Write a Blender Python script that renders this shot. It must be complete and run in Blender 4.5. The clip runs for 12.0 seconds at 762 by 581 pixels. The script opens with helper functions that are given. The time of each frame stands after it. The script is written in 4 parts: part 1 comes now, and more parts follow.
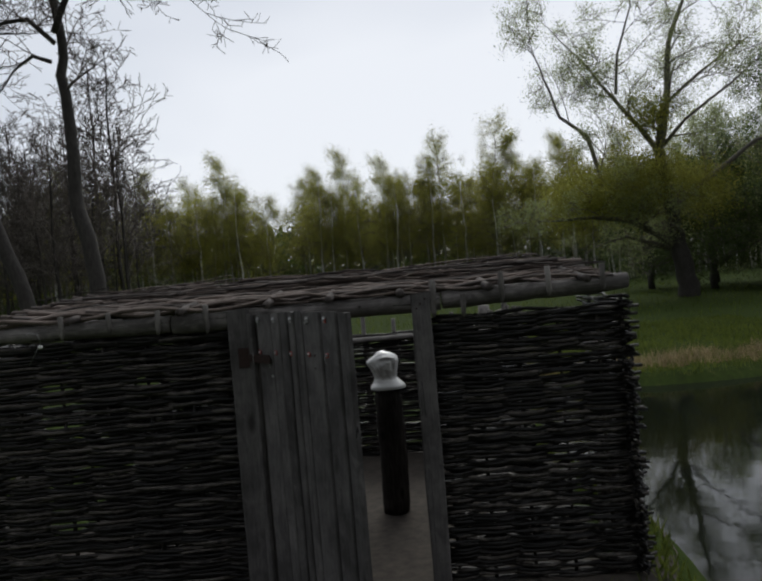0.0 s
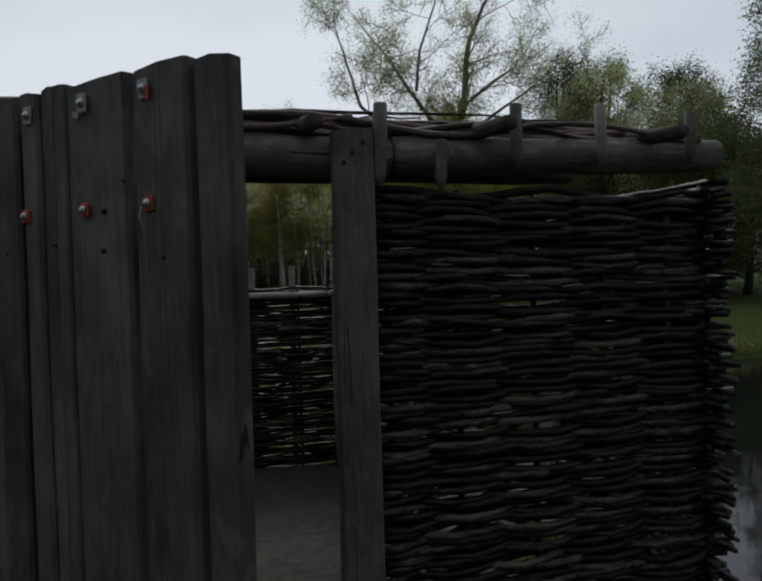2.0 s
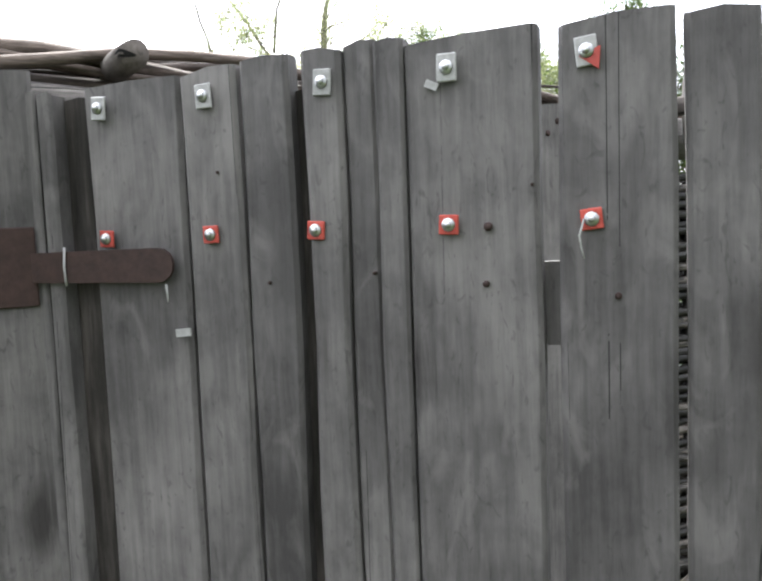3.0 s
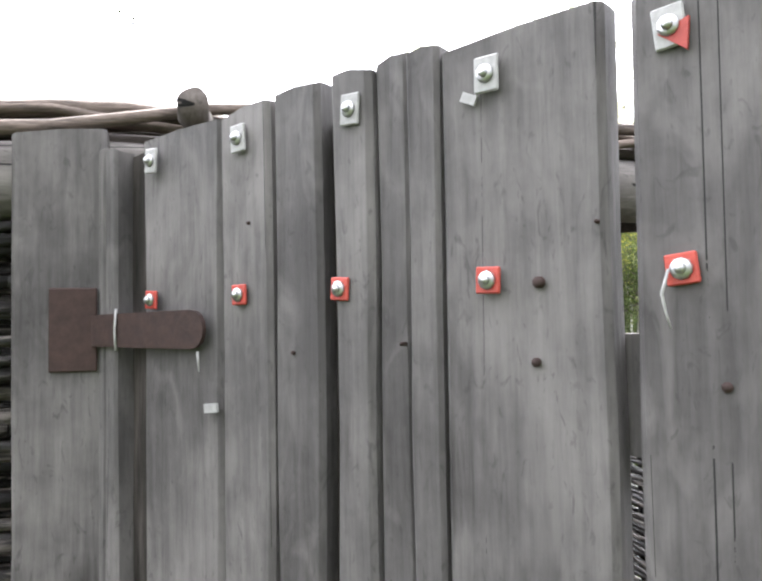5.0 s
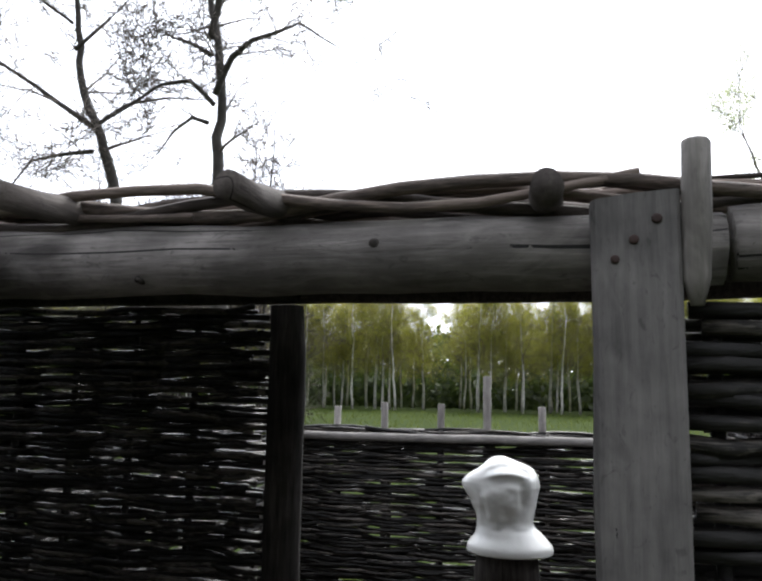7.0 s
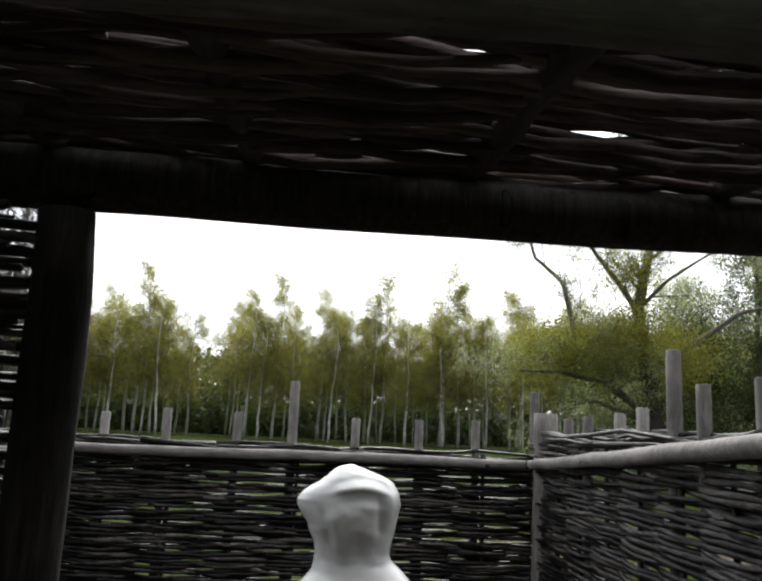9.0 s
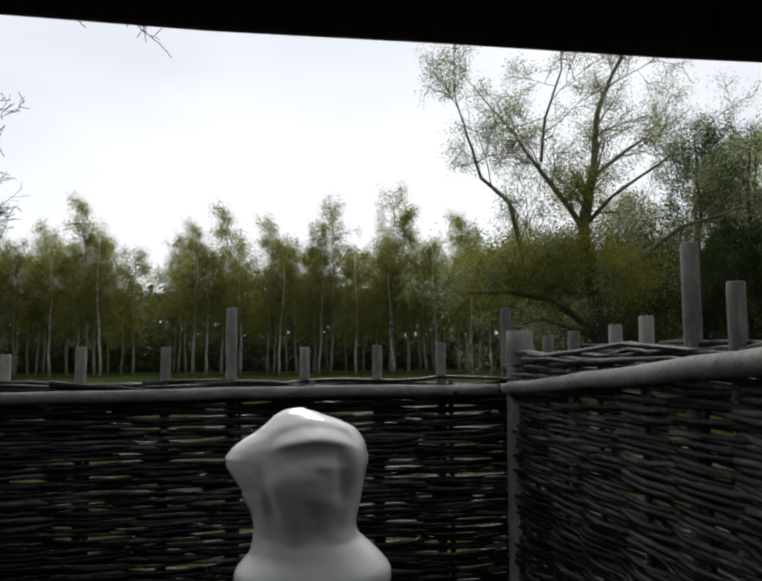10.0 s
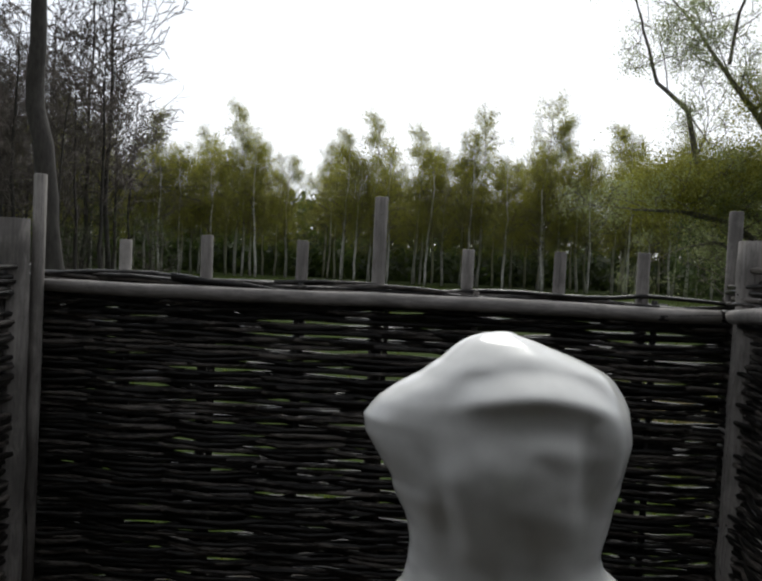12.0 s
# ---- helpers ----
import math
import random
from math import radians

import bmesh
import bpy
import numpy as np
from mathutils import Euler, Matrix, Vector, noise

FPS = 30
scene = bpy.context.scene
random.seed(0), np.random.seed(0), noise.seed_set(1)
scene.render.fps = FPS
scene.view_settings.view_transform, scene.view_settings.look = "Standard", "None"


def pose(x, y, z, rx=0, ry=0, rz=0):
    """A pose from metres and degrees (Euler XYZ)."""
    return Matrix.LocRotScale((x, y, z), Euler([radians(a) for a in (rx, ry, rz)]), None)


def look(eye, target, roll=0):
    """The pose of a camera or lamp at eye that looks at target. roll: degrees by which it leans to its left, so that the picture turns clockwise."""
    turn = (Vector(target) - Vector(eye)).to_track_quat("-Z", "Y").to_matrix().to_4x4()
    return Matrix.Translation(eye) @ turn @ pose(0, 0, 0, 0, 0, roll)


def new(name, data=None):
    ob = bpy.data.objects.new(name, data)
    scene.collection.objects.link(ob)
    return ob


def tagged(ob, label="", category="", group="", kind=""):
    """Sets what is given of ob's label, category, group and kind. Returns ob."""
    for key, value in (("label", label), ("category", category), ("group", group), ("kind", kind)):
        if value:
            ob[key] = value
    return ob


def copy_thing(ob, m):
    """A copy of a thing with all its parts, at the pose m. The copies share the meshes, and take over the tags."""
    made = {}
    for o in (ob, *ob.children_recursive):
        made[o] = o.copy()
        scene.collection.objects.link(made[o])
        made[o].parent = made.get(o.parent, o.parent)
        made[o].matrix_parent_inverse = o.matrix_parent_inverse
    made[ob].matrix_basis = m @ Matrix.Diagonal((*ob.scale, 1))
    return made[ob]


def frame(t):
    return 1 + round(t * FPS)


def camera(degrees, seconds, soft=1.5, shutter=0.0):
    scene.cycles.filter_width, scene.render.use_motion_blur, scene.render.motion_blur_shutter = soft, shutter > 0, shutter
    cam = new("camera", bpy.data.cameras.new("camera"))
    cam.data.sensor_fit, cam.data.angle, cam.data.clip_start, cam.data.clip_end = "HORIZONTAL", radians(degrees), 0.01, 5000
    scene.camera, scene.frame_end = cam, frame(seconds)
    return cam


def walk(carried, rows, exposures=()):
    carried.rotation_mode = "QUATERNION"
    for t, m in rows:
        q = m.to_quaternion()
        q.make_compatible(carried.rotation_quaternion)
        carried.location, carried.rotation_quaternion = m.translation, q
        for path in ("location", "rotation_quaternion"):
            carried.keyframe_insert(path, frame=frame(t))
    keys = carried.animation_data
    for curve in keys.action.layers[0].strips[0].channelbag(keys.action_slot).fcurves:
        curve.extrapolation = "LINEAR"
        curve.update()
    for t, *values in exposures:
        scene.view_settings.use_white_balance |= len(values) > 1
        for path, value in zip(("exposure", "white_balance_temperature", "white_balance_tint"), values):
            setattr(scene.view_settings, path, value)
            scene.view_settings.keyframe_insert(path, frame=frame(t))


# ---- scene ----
cam = camera(55.2, 12.0, soft=2.4)
SKY, SUN = 0.10, 1.5
EXPOSE = [(0.0, -0.2, 6300, 7), (1.0, 0.0, 6300, 7), (1.5, 0.2, 6300, 7), (2.0, -0.45, 6150, 5), (2.5, 1.75, 6250, 6), (4.3, 3.45, 6450, 11), (5.5, 3.3, 6450, 10), (6.0, 2.7, 6300, 8), (6.5, 1.75, 6250, 8), (7.2, 1.65, 6250, 9), (8.8, 1.4, 6450, 8), (9.3, 0.75, 6450, 7), (10.0, 0.05, 6450, 7), (10.8, 0.08, 6450, 7), (11.5, 0.3, 6400, 7), (12.0, 0.35, 6400, 7)]
PATH = [
    (0, (0.68, -4.283, 1.895), (0.659, -2.284, 1.854), -4.8),
    (0.5, (0.784, -3.679, 1.78), (0.598, -1.69, 1.878), -4.4),
    (1, (0.829, -3.088, 1.684), (0.484, -1.127, 1.868), -3.5),
    (1.5, (0.864, -2.413, 1.526), (0.357, -0.502, 1.823), -5.4),
    (2, (0.348, -1.867, 1.402), (0.945, 0.040, 1.347), -1.5),
    (2.5, (-0.300, -1.460, 1.527), (0.753, 0.225, 1.301), -2.4),
    (4.3, (-0.088, -1.090, 1.454), (0.478, 0.825, 1.552), -4.1),
    (4.5, (-0.100, -1.086, 1.471), (0.457, 0.835, 1.494), -5.3),
    (5, (0.021, -1.125, 1.481), (0.424, 0.832, 1.574), -1.0),
    (5.5, (0.232, -1.280, 1.484), (0.575, 0.685, 1.634), -3.1),
    (6, (0.574, -1.362, 1.618), (0.721, 0.632, 1.635), 0.2),
    (6.5, (0.807, -1.054, 1.531), (0.513, 0.919, 1.678), -2.0),
    (7, (0.748, -1.009, 1.510), (0.298, 0.921, 1.782), 1.1),
    (8, (0.68, -0.72, 1.45), (0.56, 1.25, 1.75), 2.5),
    (9, (0.485, -0.367, 1.399), (0.646, 1.592, 1.765), 2.7),
    (9.5, (0.546, -0.104, 1.407), (0.771, 1.869, 1.646), -0.2),
    (10, (0.523, 0.149, 1.396), (0.838, 2.117, 1.573), -0.4),
    (10.5, (0.512, 0.368, 1.403), (0.757, 2.352, 1.467), 1.4),
    (11, (0.593, 0.576, 1.404), (0.556, 2.573, 1.499), 0.6),
    (11.5, (0.563, 0.691, 1.392), (0.52, 2.69, 1.455), 0.5),
    (12, (0.493, 0.789, 1.36), (0.417, 2.786, 1.292), 2.8),
]
walk(cam, [(t, look(eye, target, roll)) for t, eye, target, roll in PATH], EXPOSE)

# ---- light ----
world = bpy.data.worlds.new("overcast_sky")
scene.world = world
world.use_nodes = True
wt = world.node_tree
wt.nodes.clear()


def wnode(kind, **kw):
    n = wt.nodes.new(kind)
    for k, v in kw.items():
        n.inputs[k].default_value = v
    return n


sky = wt.nodes.new("ShaderNodeTexSky")
sky.sky_type = "NISHITA"
sky.sun_disc = False
sky.sun_elevation = radians(48)
sky.sun_rotation = radians(8)
w_out = wt.nodes.new("ShaderNodeOutputWorld")
w_bg = wnode("ShaderNodeBackground", Strength=SKY)
w_tc = wt.nodes.new("ShaderNodeTexCoord")
w_map = wt.nodes.new("ShaderNodeMapping")
w_map.inputs["Scale"].default_value = (1.0, 1.0, 2.6)
w_noise = wnode("ShaderNodeTexNoise", Scale=1.25, Detail=3.0, Roughness=0.45)
w_ramp = wt.nodes.new("ShaderNodeValToRGB")
w_ramp.color_ramp.elements[0].position, w_ramp.color_ramp.elements[0].color = 0.30, (6.7, 7.0, 7.9, 1)
w_ramp.color_ramp.elements[1].position, w_ramp.color_ramp.elements[1].color = 0.62, (10.5, 10.4, 10.8, 1)
w_mix = wt.nodes.new("ShaderNodeMix")
w_mix.data_type = "RGBA"
w_mix.inputs["Factor"].default_value = 0.9
wt.links.new(w_tc.outputs["Generated"], w_map.inputs["Vector"])
wt.links.new(w_map.outputs["Vector"], w_noise.inputs["Vector"])
wt.links.new(w_noise.outputs["Fac"], w_ramp.inputs["Fac"])
wt.links.new(sky.outputs["Color"], w_mix.inputs["A"])
wt.links.new(w_ramp.outputs["Color"], w_mix.inputs["B"])
w_dot = wt.nodes.new("ShaderNodeVectorMath")
w_dot.operation = "DOT_PRODUCT"
w_dot.inputs[1].default_value = Vector((0.1, 0.72, 0.68)).normalized()
w_glow = wt.nodes.new("ShaderNodeMapRange")
w_glow.inputs["From Min"].default_value, w_glow.inputs["From Max"].default_value = -0.5, 0.75
w_glow.inputs["To Min"].default_value, w_glow.inputs["To Max"].default_value = 0.17, 1.0
w_scale = wt.nodes.new("ShaderNodeVectorMath")
w_scale.operation = "SCALE"
wt.links.new(w_tc.outputs["Generated"], w_dot.inputs[0])
wt.links.new(w_dot.outputs["Value"], w_glow.inputs["Value"])
wt.links.new(w_mix.outputs["Result"], w_scale.inputs[0])
wt.links.new(w_glow.outputs["Result"], w_scale.inputs["Scale"])
wt.links.new(w_scale.outputs["Vector"], w_bg.inputs["Color"])
wt.links.new(w_bg.outputs["Background"], w_out.inputs["Surface"])

sun = new("sun", bpy.data.lights.new("sun", "SUN"))
sun.data.energy, sun.data.angle, sun.data.color = SUN, radians(25), (1.0, 0.96, 0.9)
sun.matrix_world = look((4, 30, 34), (0, 0, 0))


# ---- materials ----
def material(name, dark, light, scale=(8, 8, 8), rough=0.8, bump=0.3, speck=None, at=0.7, island=0.25, spec=0.5, metal=0.0, fine=6.0, coat=0.0, crack=0.0, knots=0.0, blotch=0.5, span=(0.42, 0.95), mottle=0.0):
    """A surface with two scales of noise: broad stains and fine grain stretched by scale."""
    m = bpy.data.materials.new(name)
    m.use_nodes = True
    nt = m.node_tree
    b = nt.nodes["Principled BSDF"]
    tc = nt.nodes.new("ShaderNodeTexCoord")
    mp = nt.nodes.new("ShaderNodeMapping")
    mp.inputs["Scale"].default_value = scale
    info = nt.nodes.new("ShaderNodeObjectInfo")
    geo = nt.nodes.new("ShaderNodeNewGeometry")
    shift = nt.nodes.new("ShaderNodeVectorMath")
    shift.operation = "MULTIPLY_ADD"
    shift.inputs[1].default_value = (37.0, 19.0, 53.0)
    nt.links.new(info.outputs["Random"], shift.inputs[0])
    nt.links.new(tc.outputs["Object"], shift.inputs[2])
    nt.links.new(shift.outputs["Vector"], mp.inputs["Vector"])
    grain = nt.nodes.new("ShaderNodeTexNoise")
    grain.inputs["Scale"].default_value, grain.inputs["Detail"].default_value, grain.inputs["Roughness"].default_value = fine, 8.0, 0.65
    stain = nt.nodes.new("ShaderNodeTexNoise")
    stain.inputs["Scale"].default_value, stain.inputs["Detail"].default_value, stain.inputs["Roughness"].default_value = 3.5, 9.0, 0.62
    nt.links.new(mp.outputs["Vector"], grain.inputs["Vector"])
    nt.links.new(shift.outputs["Vector"], stain.inputs["Vector"])
    mix1 = nt.nodes.new("ShaderNodeMath")
    mix1.operation = "MULTIPLY_ADD"
    weight = max(0.35, 1.4 - blotch)
    mix1.inputs[1].default_value, mix1.inputs[2].default_value = blotch, (0.5 - blotch) * 0.5 + (0.9 - weight) * 0.5
    nt.links.new(stain.outputs["Fac"], mix1.inputs[0])
    add = nt.nodes.new("ShaderNodeMath")
    add.operation = "MULTIPLY_ADD"
    add.inputs[1].default_value = weight
    nt.links.new(grain.outputs["Fac"], add.inputs[0])
    nt.links.new(mix1.outputs[0], add.inputs[2])
    vary = nt.nodes.new("ShaderNodeMath")
    vary.operation = "ADD"
    nt.links.new(geo.outputs["Random Per Island"], vary.inputs[0])
    nt.links.new(info.outputs["Random"], vary.inputs[1])
    vary2 = nt.nodes.new("ShaderNodeMath")
    vary2.operation = "MULTIPLY_ADD"
    vary2.inputs[1].default_value, vary2.inputs[2].default_value = island, -island
    nt.links.new(vary.outputs[0], vary2.inputs[0])
    tot = nt.nodes.new("ShaderNodeMath")
    tot.operation = "ADD"
    nt.links.new(add.outputs[0], tot.inputs[0])
    nt.links.new(vary2.outputs[0], tot.inputs[1])
    ramp = nt.nodes.new("ShaderNodeValToRGB")
    e = ramp.color_ramp.elements
    e[0].position, e[0].color = span[0], (*dark, 1)
    e[1].position, e[1].color = span[1], (*light, 1)
    if speck:
        k = e.new(at)
        k.color = (*speck, 1)
    nt.links.new(tot.outputs[0], ramp.inputs["Fac"])
    col, height = ramp.outputs["Color"], grain.outputs["Fac"]

    def darken(col, fac, tone):
        mixn = nt.nodes.new("ShaderNodeMix")
        mixn.data_type = "RGBA"
        mixn.inputs["B"].default_value = (*tone, 1)
        nt.links.new(fac, mixn.inputs["Factor"])
        nt.links.new(col, mixn.inputs["A"])
        return mixn.outputs["Result"]

    def calc(op, a, v):
        mt = nt.nodes.new("ShaderNodeMath")
        mt.operation = op
        nt.links.new(a, mt.inputs[0])
        if isinstance(v, float):
            mt.inputs[1].default_value = v
        else:
            nt.links.new(v, mt.inputs[1])
        return mt.outputs[0]
    if mottle:
        # rain-washed pale patches and dark damp ones, with a wavy figure
        mm = nt.nodes.new("ShaderNodeMapping")
        mm.inputs["Scale"].default_value = [2.4 if v > min(scale) else 1.0 for v in scale]
        nt.links.new(shift.outputs["Vector"], mm.inputs["Vector"])
        for size, warp, lo, hi, amount, tone in ((7.0, 1.6, 0.52, 0.72, 0.55 * mottle, [v * 0.95 for v in light]), (5.0, 0.8, 0.55, 0.72, 0.65 * mottle, [v * 0.9 for v in dark]), (26.0, 2.0, 0.60, 0.70, 0.5 * mottle, [v * 0.7 for v in dark])):
            mn = nt.nodes.new("ShaderNodeTexNoise")
            mn.inputs["Scale"].default_value, mn.inputs["Detail"].default_value, mn.inputs["Distortion"].default_value = size, 5.0, warp
            nt.links.new(mm.outputs["Vector"], mn.inputs["Vector"])
            rg = nt.nodes.new("ShaderNodeMapRange")
            rg.inputs["From Min"].default_value, rg.inputs["From Max"].default_value, rg.inputs["To Max"].default_value = lo, hi, amount
            nt.links.new(mn.outputs["Fac"], rg.inputs["Value"])
            col = darken(col, rg.outputs["Result"], tone)
    if crack:
        cn = nt.nodes.new("ShaderNodeTexNoise")
        cn.inputs["Scale"].default_value, cn.inputs["Detail"].default_value = 0.8, 1.0
        cm = nt.nodes.new("ShaderNodeMapping")
        cm.inputs["Scale"].default_value = [1.0 if v > min(scale) else 0.22 for v in scale]
        nt.links.new(mp.outputs["Vector"], cm.inputs["Vector"])
        nt.links.new(cm.outputs["Vector"], cn.inputs["Vector"])
        line = calc("LESS_THAN", calc("ABSOLUTE", calc("SUBTRACT", cn.outputs["Fac"], 0.56), 0.0), crack)
        gate = calc("GREATER_THAN", stain.outputs["Fac"], 0.5)
        line = calc("MULTIPLY", line, gate)
        col = darken(col, line, (dark[0] * 0.2, dark[1] * 0.2, dark[2] * 0.2))
        height = calc("SUBTRACT", height, line)
    if knots:
        km = nt.nodes.new("ShaderNodeMapping")
        k_long = [6.5, 6.5, 6.5]
        k_long[scale.index(min(scale))] = 2.6
        km.inputs["Scale"].default_value = k_long
        warp = nt.nodes.new("ShaderNodeVectorMath")
        warp.operation = "MULTIPLY_ADD"
        warp.inputs[1].default_value = (0.05, 0.05, 0.05)
        nt.links.new(grain.outputs["Color"], warp.inputs[0])
        nt.links.new(shift.outputs["Vector"], warp.inputs[2])
        nt.links.new(warp.outputs["Vector"], km.inputs["Vector"])
        vo = nt.nodes.new("ShaderNodeTexVoronoi")
        vo.inputs["Scale"].default_value = 1.0
        nt.links.new(km.outputs["Vector"], vo.inputs["Vector"])
        soft = nt.nodes.new("ShaderNodeMapRange")
        soft.inputs["From Min"].default_value, soft.inputs["From Max"].default_value = knots, knots * 0.35
        nt.links.new(vo.outputs["Distance"], soft.inputs["Value"])
        col = darken(col, calc("MULTIPLY", soft.outputs["Result"], 0.8), (dark[0] * 0.35, dark[1] * 0.3, dark[2] * 0.28))
    nt.links.new(col, b.inputs["Base Color"])
    bp = nt.nodes.new("ShaderNodeBump")
    bp.inputs["Strength"].default_value, bp.inputs["Distance"].default_value = bump, 0.004
    nt.links.new(height, bp.inputs["Height"])
    nt.links.new(bp.outputs["Normal"], b.inputs["Normal"])
    b.inputs["Roughness"].default_value = rough
    b.inputs["Specular IOR Level"].default_value = spec
    b.inputs["Metallic"].default_value = metal
    b.inputs["Coat Weight"].default_value = coat
    return m


def leaf_material(name, dark, light):
    m = material(name, dark, light, (1, 1, 1), 0.6, 0.0, island=0.5, fine=0.8)
    nt = m.node_tree
    b = nt.nodes["Principled BSDF"]
    tr = nt.nodes.new("ShaderNodeBsdfTranslucent")
    mx = nt.nodes.new("ShaderNodeMixShader")
    mx.inputs["Fac"].default_value = 0.55
    ramp = [n for n in nt.nodes if n.bl_idname == "ShaderNodeValToRGB"][0]
    nt.links.new(ramp.outputs["Color"], tr.inputs["Color"])
    nt.links.new(b.outputs["BSDF"], mx.inputs[1])
    nt.links.new(tr.outputs["BSDF"], mx.inputs[2])
    nt.links.new(mx.outputs["Shader"], nt.nodes["Material Output"].inputs["Surface"])
    return m


M_BOARD = material("weathered_grey_board", (0.034, 0.031, 0.030), (0.17, 0.158, 0.152), (15, 15, 1.0), 0.8, 0.7, (0.083, 0.077, 0.075), island=0.14, crack=0.0022, knots=0.21, blotch=0.95, span=(0.50, 0.93), mottle=0.85)
M_LOG = material("weathered_log", (0.045, 0.040, 0.037), (0.26, 0.24, 0.225), (1.1, 14, 14), 0.85, 1.0, (0.11, 0.10, 0.093), island=0.1, crack=0.007, knots=0.2, blotch=0.9, span=(0.47, 0.90), mottle=0.95)
M_STAKE = material("grey_stake_wood", (0.055, 0.051, 0.047), (0.30, 0.28, 0.257), (16, 16, 1.3), 0.85, 0.6, (0.13, 0.12, 0.11), island=0.2, spec=0.25, crack=0.0012, knots=0.12, blotch=0.9, mottle=0.7)
# darker copy of the log wood, with the hut's shade in its colour
M_DARKLOG = material("shade_and_knot_log", (0.010, 0.009, 0.008), (0.075, 0.066, 0.06), (14, 14, 1.2), 0.85, 0.7, (0.028, 0.025, 0.022), island=0.1, spec=0.15, crack=0.003, knots=0.15, blotch=0.7, span=(0.5, 0.93))
M_RAIL = material("pale_peeled_pole", (0.05, 0.046, 0.042), (0.31, 0.29, 0.27), (2, 14, 14), 0.75, 0.5, (0.19, 0.175, 0.16), island=0.1, crack=0.003, knots=0.07, blotch=0.8, mottle=0.9)
M_RAFTER = material("brown_grey_pole", (0.022, 0.018, 0.016), (0.13, 0.112, 0.10), (14, 1.2, 14), 0.85, 0.7, (0.06, 0.051, 0.046), island=0.15, spec=0.25, crack=0.004, knots=0.15, blotch=0.8, mottle=0.6)
# near-black rods; the few pale ones put glints of light into the colour
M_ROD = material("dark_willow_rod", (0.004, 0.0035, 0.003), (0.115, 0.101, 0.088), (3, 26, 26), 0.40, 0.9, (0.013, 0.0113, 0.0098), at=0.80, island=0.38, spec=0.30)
M_TWIG = material("brown_brushwood", (0.015, 0.011, 0.009), (0.155, 0.12, 0.10), (3, 26, 26), 0.85, 0.9, (0.045, 0.034, 0.028), island=0.4, knots=0.12)
M_IRON = material("rusty_iron", (0.016, 0.0095, 0.0085), (0.055, 0.030, 0.024), (12, 12, 12), 0.75, 0.3, metal=0.3, island=0.0)
M_STEEL = material("nail_steel", (0.25, 0.25, 0.26), (0.6, 0.6, 0.6), (30, 30, 30), 0.4, 0.1, metal=0.9, island=0.0)
M_RED = material("red_plastic_pad", (0.24, 0.020, 0.014), (0.42, 0.06, 0.04), (20, 20, 20), 0.5, 0.1, island=0.2)
M_WHITEPAD = material("grey_white_pad", (0.17, 0.17, 0.165), (0.36, 0.355, 0.345), (20, 20, 20), 0.55, 0.1, island=0.2)
M_BARK = material("dark_tree_bark", (0.018, 0.015, 0.0135), (0.075, 0.067, 0.06), (9, 9, 2), 0.9, 0.7, island=0.05, fine=2.0)
M_BARKLT = material("grey_willow_bark", (0.05, 0.045, 0.038), (0.2, 0.18, 0.155), (9, 9, 2), 0.9, 0.7, island=0.05, fine=2.0)
M_BIRCH = material("white_birch_bark", (0.16, 0.155, 0.145), (0.82, 0.80, 0.76), (3, 3, 5), 0.75, 0.3, (0.5, 0.48, 0.45), island=0.15, fine=1.2)
M_TWIGFAR = material("bare_twigs", (0.055, 0.046, 0.040), (0.17, 0.145, 0.125), (3, 3, 3), 0.9, 0.1, island=0.2, fine=2.0)
M_LEAF = leaf_material("young_birch_leaves", (0.175, 0.180, 0.024), (0.45, 0.44, 0.085))
M_LEAFW = leaf_material("willow_leaves", (0.17, 0.20, 0.08), (0.42, 0.47, 0.22))
M_LEAFD = leaf_material("dark_green_leaves", (0.03, 0.052, 0.012), (0.10, 0.14, 0.035))
M_CERAMIC = material("white_glazed_ceramic", (0.74, 0.735, 0.70), (0.85, 0.845, 0.81), (6, 6, 6), 0.2, 0.02, island=0.0, coat=0.4)


def ground_material():
    m = material("meadow_soil", (0.02, 0.028, 0.008), (0.085, 0.08, 0.03), (1, 1, 1), 0.95, 0.6, (0.032, 0.050, 0.010), at=0.78, island=0.0, fine=9.0, spec=0.05)
    return m


M_GROUND = ground_material()
M_GRASS = leaf_material("grass_blades", (0.045, 0.066, 0.012), (0.14, 0.17, 0.035))
M_GRASS.node_tree.nodes["Principled BSDF"].inputs["Specular IOR Level"].default_value = 0.1


# ---- mesh helpers ----
def mesh_from(name, verts, faces, mat, smooth=True):
    me = bpy.data.meshes.new(name)
    me.from_pydata([tuple(v) for v in verts], [], faces)
    me.materials.append(mat)
    me.polygons.foreach_set("use_smooth", [smooth] * len(me.polygons))
    me.update()
    return me


